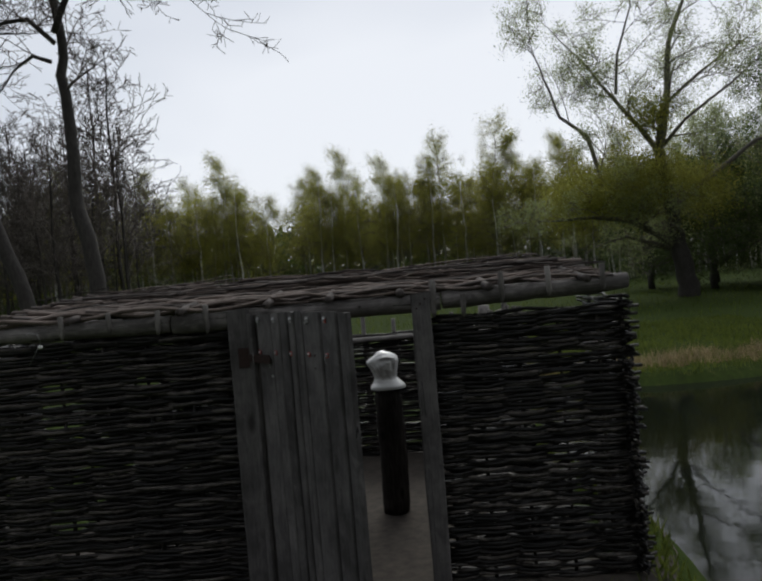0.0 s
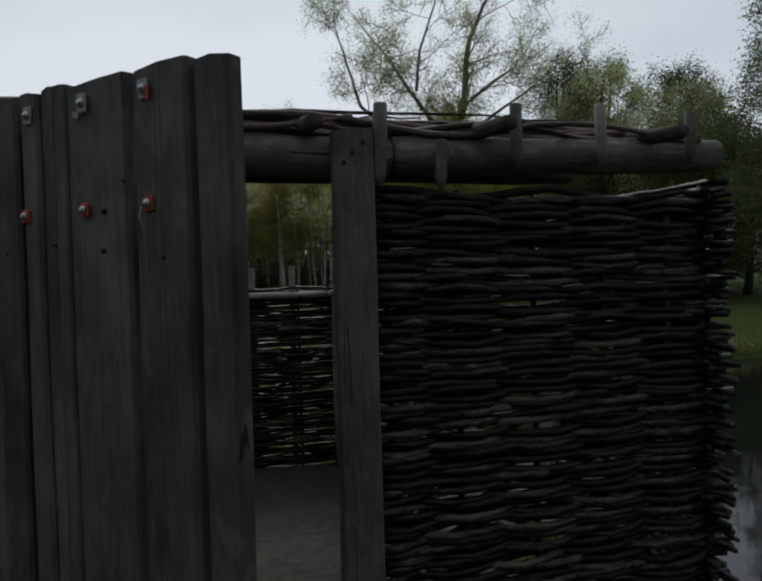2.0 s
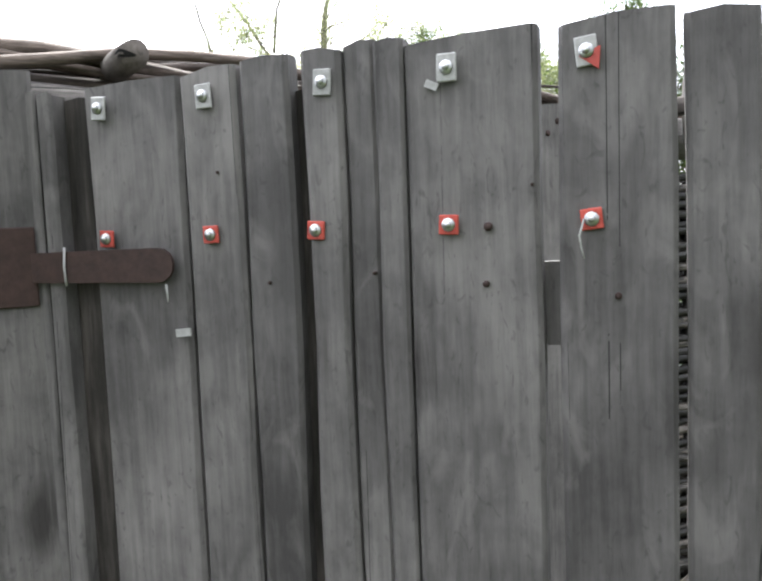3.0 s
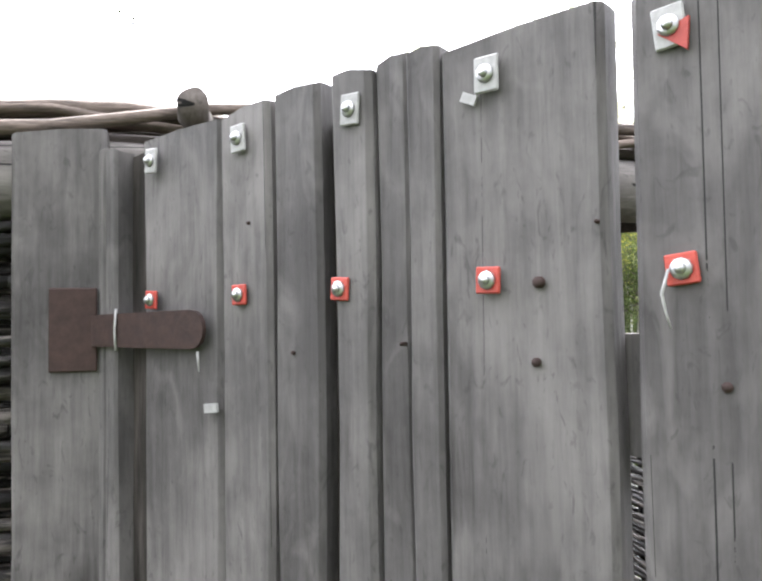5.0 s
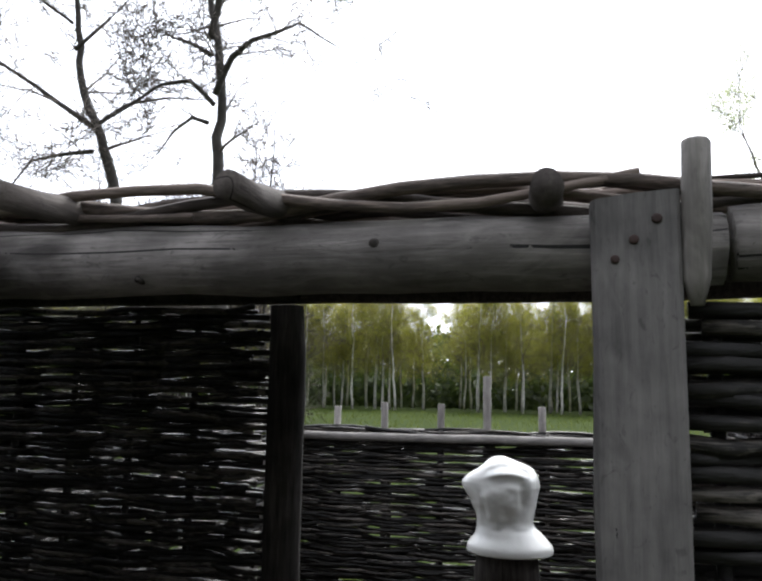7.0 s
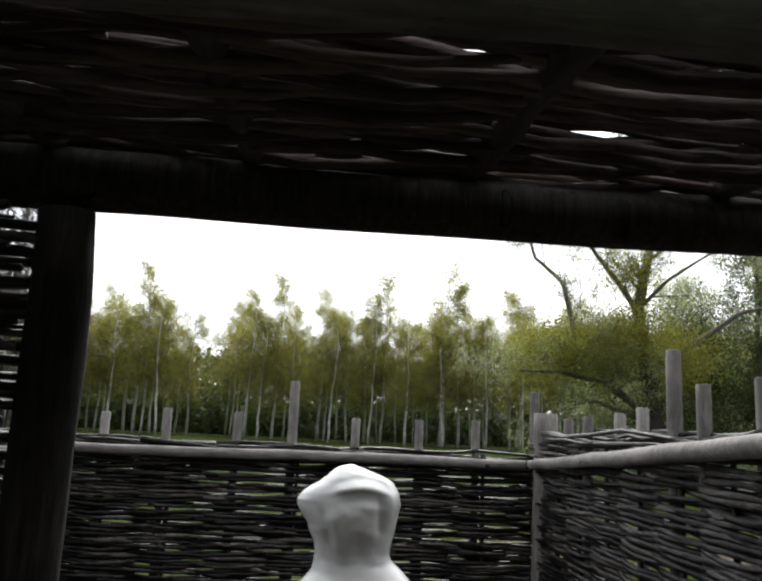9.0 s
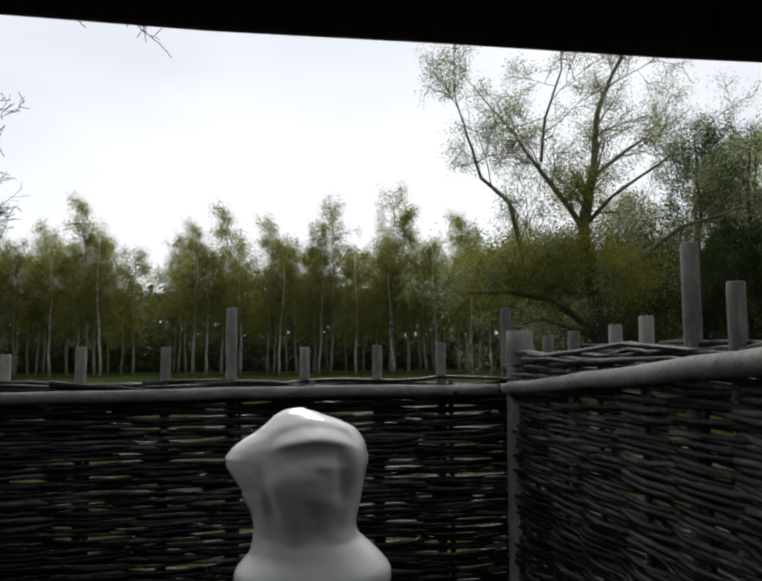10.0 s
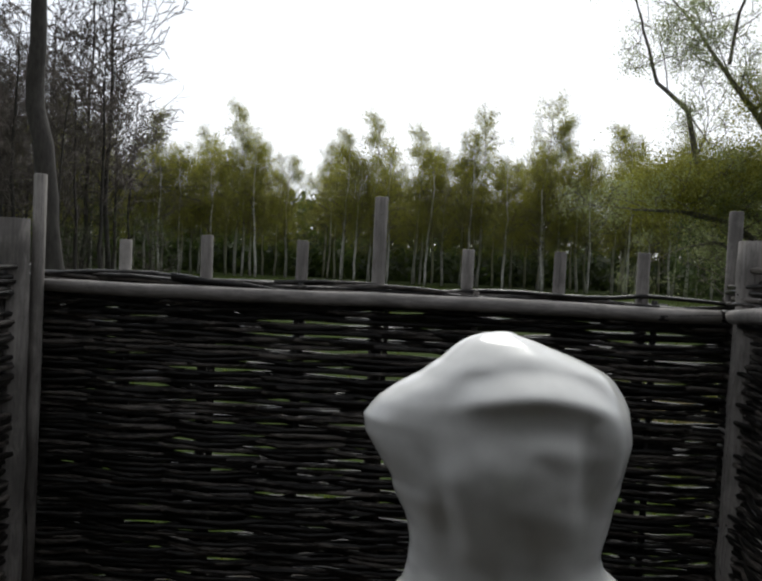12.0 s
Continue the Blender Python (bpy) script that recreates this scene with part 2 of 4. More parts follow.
def tubes(paths, sides=6):
    """Verts and faces of closed tubes. paths: (points, radii)."""
    V, F = [], []
    for pts, rad in paths:
        pts = [Vector(p) for p in pts]
        n = len(pts)
        base = len(V)
        up = Vector((0.31, 0.52, 0.79))
        for i, p in enumerate(pts):
            d = (pts[min(i + 1, n - 1)] - pts[max(i - 1, 0)]).normalized()
            a = d.cross(up)
            if a.length < 0.1:
                a = d.cross(Vector((1, 0, 0)))
            a.normalize()
            c = d.cross(a)
            r = rad[i]
            for k in range(sides):
                t = 2 * math.pi * k / sides
                V.append(p + a * (r * math.cos(t)) + c * (r * math.sin(t)))
        for i in range(n - 1):
            for k in range(sides):
                k2 = (k + 1) % sides
                F.append((base + i * sides + k, base + i * sides + k2, base + (i + 1) * sides + k2, base + (i + 1) * sides + k))
        F.append(tuple(base + k for k in reversed(range(sides))))
        F.append(tuple(base + (n - 1) * sides + k for k in range(sides)))
    return V, F


def under(ob, parent):
    ob.parent = parent
    return ob


def part_mesh(name, me, parent, label="", m=None):
    ob = new(name, me)
    ob.parent = parent
    if m is not None:
        ob.matrix_basis = m
    if label:
        ob["label"] = label
    return ob


def part(name, bm, mat, parent, label="", smooth=False):
    me = bpy.data.meshes.new(name)
    bm.to_mesh(me)
    bm.free()
    me.materials.append(mat)
    me.polygons.foreach_set("use_smooth", [smooth] * len(me.polygons))
    return part_mesh(name, me, parent, label)


def empty(name, x, y, z, label, category, group="", kind=""):
    ob = new(name)
    ob.location = (x, y, z)
    ob.empty_display_size = 0.1
    return tagged(ob, label, category, group, kind)


def log_mesh(name, a, b, r0, r1, mat, sides=14, segs=14, wobble=0.006, seed=1):
    """A hewn log from a to b with uneven sides and saw-cut ends."""
    rng = random.Random(seed)
    a, b = Vector(a), Vector(b)
    d = (b - a).normalized()
    u = d.cross(Vector((0.2, 0.3, 0.93))).normalized()
    w = d.cross(u)
    V, F = [], []
    for i in range(segs + 1):
        t = i / segs
        c = a.lerp(b, t) + u * rng.uniform(-wobble, wobble) * 0.6 + w * rng.uniform(-wobble, wobble) * 0.6
        r = r0 + (r1 - r0) * t
        for k in range(sides):
            q = 2 * math.pi * k / sides
            rr = r * (1 + 0.05 * math.sin(3 * q + 5 * t + seed) + rng.uniform(-0.025, 0.025))
            if i in (0, segs):
                rr *= 0.93
            V.append(c + u * rr * math.cos(q) + w * rr * math.sin(q))
    for i in range(segs):
        for k in range(sides):
            k2 = (k + 1) % sides
            F.append((i * sides + k, i * sides + k2, (i + 1) * sides + k2, (i + 1) * sides + k))
    F.append(tuple(reversed(range(sides))))
    F.append(tuple(segs * sides + k for k in range(sides)))
    return mesh_from(name, V, F, mat)


def board_mesh(name, w, t, h, mat, seed=0, top=(0, 0)):
    """An upright board, x 0..w, y -t..0, z 0..h, with worn edges and a cut top that slopes by top."""
    rng = random.Random(seed)
    n = 9
    e = min(0.006, w * 0.12)
    V, F = [], []
    for i in range(n + 1):
        s = i / n
        dx0, dx1 = rng.uniform(-0.0025, 0.0025), rng.uniform(-0.0025, 0.0025)
        z = s * h
        prof = [(0 + dx0, -t + e), (e + dx0, -t), (w * 0.5, -t + rng.uniform(-0.001, 0.001)), (w - e + dx1, -t), (w + dx1, -t + e), (w + dx1, 0), (dx0, 0)]
        for x, y in prof:
            zz = z
            if i == n:
                zz = h + top[0] + (top[1] - top[0]) * x / w + rng.uniform(-0.0012, 0.0012)
                if x < e * 1.5 or x > w - e * 1.5:
                    zz -= 0.003
            V.append((x, y, zz))
    k = 7
    for i in range(n):
        for j in range(k):
            j2 = (j + 1) % k
            F.append((i * k + j, i * k + j2, (i + 1) * k + j2, (i + 1) * k + j))
    F.append(tuple(reversed(range(k))))
    F.append(tuple(n * k + j for j in range(k)))
    return mesh_from(name, V, F, mat, smooth=False)


def rod_mesh(name, length, pitch, r, parity, seed, amp=0.022, wild=1.5):
    """A willow rod along x that weaves in front of and behind upright stakes."""
    rng = random.Random(seed)
    step = pitch / 3
    n = max(4, int(length / step))
    a0 = rng.uniform(0, 0.12)
    a1 = rng.uniform(0, 0.12)
    pts, rad = [], []
    drift = 0.0
    flip = rng.random() < 0.5
    phase = rng.gauss(0, 0.1)
    amp = amp * rng.uniform(0.75, 1.2)
    for i in range(n + 1):
        u = -a0 + (length + a0 * 0.5 + a1) * i / n
        y = amp * math.cos(math.pi * (u / pitch + phase) + parity * math.pi)
        drift += rng.uniform(-0.0045, 0.0045) * wild
        drift *= 0.85
        pts.append((u, y + rng.uniform(-0.003, 0.003), drift))
        s = i / n
        s = 1 - s if flip else s
        rad.append(r * (1.1 - 0.3 * s) * rng.uniform(0.9, 1.1))
    V, F = tubes([(pts, rad)], 5)
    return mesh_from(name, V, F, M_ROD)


def wattle(name, a, b, z0, z1, pitch, r, step, label, stake_top=0.0, seed=0, amp=0.022, tilt=0.4):
    """A woven fence panel from a to b: upright stakes, and rods one above the other."""
    rng = random.Random(seed)
    a, b = Vector((*a, 0)), Vector((*b, 0))
    length = (b - a).length
    ang = math.atan2(b.y - a.y, b.x - a.x)
    th = empty(name, a.x, a.y, 0, label, "fence")
    th.rotation_euler = (0, 0, ang)
    variants = [rod_mesh("rod", length, pitch, r, i % 2, seed * 31 + i, amp) for i in range(14)]
    z = z0 + r
    row = 0
    while z < z1:
        me = variants[(row % 2) + 2 * rng.randrange(7)]
        m = pose(rng.uniform(-0.02, 0.02), rng.uniform(-0.003, 0.003), z, rng.uniform(-20, 20), rng.uniform(-tilt, tilt), 0)
        part_mesh("rod", me, th, "", m)
        z += step * rng.uniform(0.75, 1.3)
        row += 1
    n = int(length / pitch)
    for i in range(n + 1):
        u = min(max(i * pitch, 0.02), length - 0.02)
        rr = rng.uniform(0.010, 0.013)
        top = z1 + stake_top
        V, F = tubes([([(u, 0, 0), (u + rng.uniform(-.01, .01), 0, top * 0.5), (u, 0, top)], [rr * 1.1, rr, rr * 0.9])], 7)
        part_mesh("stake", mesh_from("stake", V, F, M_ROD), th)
    return th


# ---- ground ----
def ground_height(x, y):
    h = 0.0
    if y < -1.3:
        h += 0.42 * min(1.0, (-1.3 - y) / 2.9) ** 1.1
    if y > 6:
        h += 0.3 * min(1.0, (y - 6) / 35)
    return h - 0.6 * pond_depth(x, y)


def pond_depth(x, y):
    """0 on land, rising to 1 out in the pond east of the hut."""
    d = min(x - 2.2 - 0.1 * math.sin(y * 1.3), 7.6 + 0.3 * math.sin(x * 0.9) - y, 17.5 - x, y + 4.0)
    s = min(1.0, max(0.0, d / 0.9))
    return s * s * (3 - 2 * s)


def build_ground():
    xs = sorted(set([-900, -400, -200, -120, -80, -60, 60, 80, 120, 200, 400, 900] + [-40 + 2 * i for i in range(41)] + [-6 + 0.4 * i for i in range(61)]))
    ys = sorted(set([-900, -400, -150, -60, -30, -15, 60, 80, 120, 250, 500, 1200] + [-8 + 2 * i for i in range(30)] + [-6 + 0.4 * i for i in range(41)]))
    V = [(x, y, ground_height(x, y) + 0.03 * noise.noise((x * 0.7, y * 0.7, 0)) * (1 if abs(x) > 2.4 or y < -1 or y > 4 else 0.3) - 0.01) for y in ys for x in xs]
    nx = len(xs)
    F = [(j * nx + i, j * nx + i + 1, (j + 1) * nx + i + 1, (j + 1) * nx + i) for j in range(len(ys) - 1) for i in range(nx - 1)]
    ob = new("ground", mesh_from("ground", V, F, M_GROUND))
    tagged(ob, "grassy meadow ground with bare soil round the wattle hut", "ground", kind="structure")


build_ground()
M_SOIL = material("trodden_soil", (0.018, 0.014, 0.011), (0.07, 0.058, 0.045), (1, 1, 1), 0.95, 0.6, island=0.0, fine=14.0)


def build_path():
    V, F = [], []
    n = 40
    rows = [0.0, 0.35, 0.7, 1.0]
    for ri in rows:
        for k in range(n):
            a = 2 * math.pi * k / n
            q = 1 + 0.12 * noise.noise((math.cos(a) * 2, math.sin(a) * 2, 4))
            x, y = 0.2 + 2.35 * q * ri * math.cos(a), 1.35 + 2.9 * q * ri * math.sin(a)
            V.append((x, y, ground_height(x, y) + 0.012 + 0.006 * noise.noise((x * 3, y * 3, 1)) - (0.03 if ri == 1.0 else 0)))
    for i in range(len(rows) - 1):
        for k in range(n):
            k2 = (k + 1) % n
            F.append((i * n + k, (i + 1) * n + k, (i + 1) * n + k2, i * n + k2))
    tagged(new("path", mesh_from("path", V, F, M_SOIL)), "dark trodden soil inside and before the hut", "ground", kind="structure")


build_path()


def build_pond():
    """Still dark water that mirrors the trees on its banks."""
    m = bpy.data.materials.new("dark_pond_water")
    m.use_nodes = True
    nt = m.node_tree
    b = nt.nodes["Principled BSDF"]
    b.inputs["Base Color"].default_value = (0.006, 0.008, 0.006, 1)
    b.inputs["Roughness"].default_value, b.inputs["IOR"].default_value = 0.04, 1.33
    tc = nt.nodes.new("ShaderNodeTexCoord")
    bp = nt.nodes.new("ShaderNodeBump")
    bp.inputs["Strength"].default_value, bp.inputs["Distance"].default_value = 0.25, 0.01
    nz = nt.nodes.new("ShaderNodeTexNoise")
    nz.inputs["Scale"].default_value, nz.inputs["Detail"].default_value = 2.2, 3.0
    nt.links.new(tc.outputs["Object"], nz.inputs["Vector"])
    nt.links.new(nz.outputs["Fac"], bp.inputs["Height"])
    nt.links.new(bp.outputs["Normal"], b.inputs["Normal"])
    z = -0.17
    xs, ys = [2.2 + 15.8 * i / 12 for i in range(13)], [-4.4 + 12.6 * i / 10 for i in range(11)]
    V = [(x, y, z) for y in ys for x in xs]
    F = [(j * 13 + i, j * 13 + i + 1, (j + 1) * 13 + i + 1, (j + 1) * 13 + i) for j in range(10) for i in range(12)]
    tagged(new("water", mesh_from("water", V, F, m)), "still dark pond water beside the hut", "pond", kind="structure")


build_pond()


# ---- front wall of the hut ----
def log_thing(name, a, b, r0, r1, label, seed, mat=None, group=""):
    ob = new(name, log_mesh(name, a, b, r0, r1, mat or M_LOG, seed=seed))
    return tagged(ob, label, "log", group)


lintel = log_thing("lintel_log", (-0.62, 0.06, 1.706), (0.98, 0.06, 1.714), 0.060, 0.055, "weathered grey log lintel over the gate opening", 3)
for x, z, r in ((0.50, 1.722, 0.0085), (-0.21, 1.73, 0.006), (0.12, 1.675, 0.005)):
    V, F = tubes([([(x, 0.02, z), (x, 0.0035, z), (x, 0.0005, z)], [r * 1.3, r, r * 0.5])], 9)
    part_mesh("knot", mesh_from("knot", V, F, M_DARKLOG), lintel, "dark branch knot")
log_thing("wall_top_log", (-2.15, 0.065, 1.72), (-0.635, 0.06, 1.712), 0.05, 0.056, "grey log along the top of the wattle wall", 4)
log_thing("wall_top_log", (0.99, 0.062, 1.718), (2.10, 0.075, 1.745), 0.057, 0.05, "grey log along the top of the wattle wall", 5)

wattle("wattle_wall", (-2.1, 0.06), (-0.285, 0.06), 0.0, 1.645, 0.26, 0.0118, 0.0118, "dark woven willow wattle wall beside the gate", seed=1, amp=0.028)
wattle("wattle_wall", (0.945, 0.06), (2.06, 0.07), 0.0, 1.625, 0.24, 0.0128, 0.0120, "dark woven willow wattle wall beside the gate", seed=2, amp=0.030, tilt=0.6)


def peg(x, y, z0, z1, r, lean, seed):
    rng = random.Random(seed)
    pts = [(0, 0, z0), (0, 0, z0 + 0.035), (lean * 0.5, 0, (z0 + z1) / 2), (lean, 0.0, z1 - 0.004), (lean, 0, z1)]
    rad = [r * 0.45, r * 0.95, r * rng.uniform(0.95, 1.05), r, r * 0.85]
    V, F = tubes([(pts, rad)], 9)
    ob = new("wall_peg", mesh_from("wall_peg", V, F, M_STAKE))
    ob.location = (x, y, 0)
    return tagged(ob, "short pale wooden peg in front of the wall log", "peg", "pegs along the wall log")


for i, (x, z0, z1, r) in enumerate(((0.932, 1.625, 1.845, 0.019), (1.106, 1.615, 1.752, 0.017), (1.338, 1.68, 1.86, 0.017), (1.615, 1.695, 1.87, 0.017),
                                    (1.93, 1.70, 1.86, 0.017), (-0.40, 1.64, 1.81, 0.017), (-0.69, 1.655, 1.80, 0.016), (-0.975, 1.68, 1.81, 0.016), (-1.26, 1.67, 1.81, 0.016))):
    peg(x, -0.018, z0, z1, r, random.uniform(-0.008, 0.008), i)


def jamb(x, w0, top, seed, label):
    ob = new("gate_post_board", board_mesh("gate_post_board", w0, 0.032, top, M_BOARD, seed, (-0.004, 0.008)))
    ob.location = (x, 0.002, 0.0)
    return tagged(ob, label, "board", "gate post boards")


jamb(-0.280, 0.128, 1.765, 21, "grey weathered post board with an iron hinge plate")
right_board = jamb(0.802, 0.112, 1.772, 22, "grey weathered post board beside the gate opening")
# raised dark iron discs stand in for three bolt holes
for x, z, r in ((0.030, 1.685, 0.006), (0.054, 1.711, 0.0065), (0.083, 1.738, 0.007)):
    V, F = tubes([([(x, -0.0305, z), (x, -0.0335, z), (x, -0.034, z)], [r, r, r * 0.5])], 9)
    part_mesh("bolt_head", mesh_from("bolt_head", V, F, M_IRON), right_board, "raised dark disc in place of a bolt hole")


def wire_loop():
    th = empty("wire_loop", -1.42, 0.0, 1.70, "thin wire loop with a white bead on the wall log", "wire")
    V, F = tubes([([(-0.06, 0.0, 0.02), (-0.03, -0.03, 0.03), (0.02, -0.025, 0.02), (0.03, -0.012, -0.03), (0.0, -0.01, -0.08), (-0.05, -0.01, -0.16)], [0.002] * 6)], 5)
    part_mesh("wire", mesh_from("wire", V, F, M_STEEL), th)
    V, F = tubes([([(0.016, -0.02, -0.062), (0.02, -0.02, -0.06), (0.03, -0.02, -0.058), (0.04, -0.02, -0.06), (0.044, -0.02, -0.062)], [0.003, 0.010, 0.013, 0.010, 0.003])], 10)
    part_mesh("bead", mesh_from("bead", V, F, M_CERAMIC), th, "small white bead")


wire_loop()


# ---- the gate ----
DOOR = 50.0
HINGE = -0.148


def build_gate():
    g = empty("plank_gate", HINGE, -0.002, 0.0, "grey weathered plank gate standing ajar with red and white pads", "gate")
    g.rotation_euler = (0, 0, -radians(DOOR))
    edges = [(-0.145, -0.120, 1.735), (-0.117, -0.086, 1.733), (-0.034, 0.126, 1.733), (0.133, 0.218, 1.736), (0.223, 0.293, 1.740), (0.314, 0.3655, 1.741), (0.369, 0.409, 1.744), (0.4105, 0.446, 1.744), (0.450, 0.606, 1.741), (0.627, 0.752, 1.735), (0.760, 0.834, 1.730)]
    for i, (x0, x1, top) in enumerate(edges):
        me = board_mesh("plank", x1 - x0, 0.03, top - 0.05, M_BOARD, 40 + i, (random.uniform(-.006, .004), random.uniform(-.004, .008)))
        part_mesh("plank", me, g, "", Matrix.Translation((x0 - HINGE, (0.0, -0.003, 0.004, -0.001)[i % 4], 0.05)))
    for z in (0.45, 1.42):
        bm = bmesh.new()
        bmesh.ops.create_cube(bm, size=1, matrix=Matrix.Translation((0.455, 0.014, z)) @ Matrix.Diagonal((0.87, 0.022, 0.1, 1)))
        part("crossboard", bm, M_BOARD, g)
    # narrow battens behind the wider joints; the dark log copy paints in joint shade
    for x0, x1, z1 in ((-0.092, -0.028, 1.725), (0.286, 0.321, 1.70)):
        me = board_mesh("batten", x1 - x0, 0.012, z1 - 0.06, M_DARKLOG, 77, (0, 0))
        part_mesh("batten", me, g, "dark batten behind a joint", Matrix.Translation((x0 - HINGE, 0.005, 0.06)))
    xs_n = [0.0, 0.172, 0.344, 0.503, 0.660]
    xs_m = [0.0, 0.172, 0.327, 0.500, 0.663]
    for row, (xs_, z) in enumerate(((xs_n, 1.70), (xs_m, 1.518))):
        for i, x in enumerate(xs_):
            s = 0.012 if row == 0 else 0.0118
            mat = M_WHITEPAD if row == 0 else M_RED
            bm = bmesh.new()
            bmesh.ops.create_cube(bm, size=1, matrix=Matrix.Translation((x - HINGE, -0.036, z)) @ pose(0, 0, 0, 0, random.uniform(-6, 6), 0) @ Matrix.Diagonal((2 * s, 0.004, 2 * s * (1.35 if row == 0 else 1), 1)))
            bmesh.ops.bevel(bm, geom=bm.edges[:], offset=0.0012, segments=1, affect="EDGES")
            pad = part("pad", bm, mat, g, "pale grey plastic pad" if row == 0 else "bright red plastic pad")
            V, F = tubes([([(x - HINGE, -0.038, z), (x - HINGE, -0.041, z), (x - HINGE, -0.0415, z)], [0.0085, 0.008, 0.004]),
                          ([(x - HINGE, -0.041, z), (x - HINGE, -0.045, z), (x - HINGE, -0.046, z)], [0.0045, 0.004, 0.001])], 10)
            part_mesh("nail_head", mesh_from("nail_head", V, F, M_STEEL), pad)
    bm = bmesh.new()
    tri = [bm.verts.new(p) for p in ((0.652 - HINGE, -0.039, 1.695), (0.675 - HINGE, -0.039, 1.704), (0.673 - HINGE, -0.039, 1.679),
                                    (0.652 - HINGE, -0.035, 1.695), (0.675 - HINGE, -0.035, 1.704), (0.673 - HINGE, -0.035, 1.679))]
    for f in ((0, 2, 1), (3, 4, 5), (0, 1, 4, 3), (1, 2, 5, 4), (2, 0, 3, 5)):
        bm.faces.new([tri[k] for k in f])
    part("pad_corner", bm, M_RED, g, "torn red plastic corner")
    # strap hinge
    bm = bmesh.new()
    n = 8
    out = [(-0.01, 1.457), (0.235, 1.455)] + [(0.235 + 0.024 * math.sin(math.pi * k / n), 1.479 - 0.024 * math.cos(math.pi * k / n)) for k in range(1, n)] + [(0.235, 1.503), (-0.01, 1.501)]
    f = [bm.verts.new((x, -0.0405, z)) for x, z in out]
    b = [bm.verts.new((x, -0.0355, z)) for x, z in out]
    bm.faces.new(f)
    bm.faces.new(list(reversed(b)))
    for k in range(len(f)):
        k2 = (k + 1) % len(f)
        bm.faces.new((f[k2], f[k], b[k], b[k2]))
    bmesh.ops.recalc_face_normals(bm, faces=bm.faces[:])
    part("strap_hinge", bm, M_IRON, g, "brown rusty iron strap")
    V, F = tubes([([(0.075, -0.0425, 1.452), (0.074, -0.0435, 1.48), (0.076, -0.0425, 1.508)], [0.0018, 0.0018, 0.0018])], 6)
    part_mesh("string", mesh_from("string", V, F, M_WHITEPAD), g, "thin white string")
    V, F = tubes([([(0.655 - HINGE, -0.0425, 1.518), (0.650 - HINGE, -0.0435, 1.500), (0.652 - HINGE, -0.041, 1.485), (0.655 - HINGE, -0.040, 1.474)], [0.0012, 0.0014, 0.001, 0.0006])], 6)
    part_mesh("string", mesh_from("string", V, F, M_WHITEPAD), g, "torn white plastic strip")
    V, F = tubes([([(0.095 - HINGE, -0.036, 1.452), (0.097 - HINGE, -0.037, 1.440), (0.096 - HINGE, -0.035, 1.428)], [0.0018, 0.0016, 0.001])], 6)
    part_mesh("string", mesh_from("string", V, F, M_WHITEPAD), g, "torn white plastic strip")
    # old bolt ends and nails in the planks; the disc at 0.690 marks a bolt hole
    for x, z, r in ((0.546, 1.514, 0.0055), (0.542, 1.447, 0.0042), (0.690, 1.432, 0.0042), (0.255, 1.452, 0.0025), (0.402, 1.462, 0.0022), (0.598, 1.560, 0.002), (0.185, 1.600, 0.002)):
        V, F = tubes([([(x - HINGE, -0.026, z), (x - HINGE, -0.034, z), (x - HINGE, -0.0355, z)], [r, r * 0.95, r * 0.4])], 8)
        part_mesh("nail", mesh_from("nail", V, F, M_IRON), g, "dark rusty nail head")
    # the torn flap of a pad, and a chip of plastic stuck to a plank
    for x, z, w, h, turn in ((0.484, 1.682, 0.016, 0.009, 25), (0.118, 1.385, 0.024, 0.011, -6)):
        bm = bmesh.new()
        bmesh.ops.create_cube(bm, size=1, matrix=Matrix.Translation((x - HINGE, -0.0345, z)) @ pose(0, 0, 0, 0, turn, 0) @ Matrix.Diagonal((w, 0.003, h, 1)))
        part("plastic_scrap", bm, M_WHITEPAD, g, "torn scrap of pale plastic")
    return g


build_gate()
bm = bmesh.new()
bmesh.ops.create_cube(bm, size=1, matrix=Matrix.Translation((-0.197, -0.033, 1.481)) @ Matrix.Diagonal((0.064, 0.005, 0.118, 1)))
bmesh.ops.bevel(bm, geom=bm.edges[:], offset=0.0015, segments=1, affect="EDGES")
me = bpy.data.meshes.new("hinge_plate")
bm.to_mesh(me)
bm.free()
me.materials.append(M_IRON)
tagged(new("hinge_plate", me), "brown rusty iron hinge plate on the post board", "hinge")


# ---- roof of the hut ----
for i, (x, dx, r, reach) in enumerate(((-1.15, 0.02, 0.024, 0.11), (-0.52, 0.01, 0.024, 0.13), (-0.01, 0.02, 0.025, 0.14), (0.340, 0.012, 0.025, 0.13), (0.747, 0.0, 0.026, 0.075), (1.235, -0.02, 0.026, 0.14), (1.80, -0.02, 0.025, 0.12))):
    log_thing("rafter", (x - dx, -reach, 1.778), (x + dx, 1.03, 1.885), r * 0.9, r, "round grey rafter pole reaching out over the lintel", 60 + i, M_RAFTER, "roof rafters")
log_thing("rear_beam", (-1.7, 0.90, 1.797), (2.08, 0.92, 1.803), 0.058, 0.054, "dark log beam along the rear of the roof", 70, M_DARKLOG)


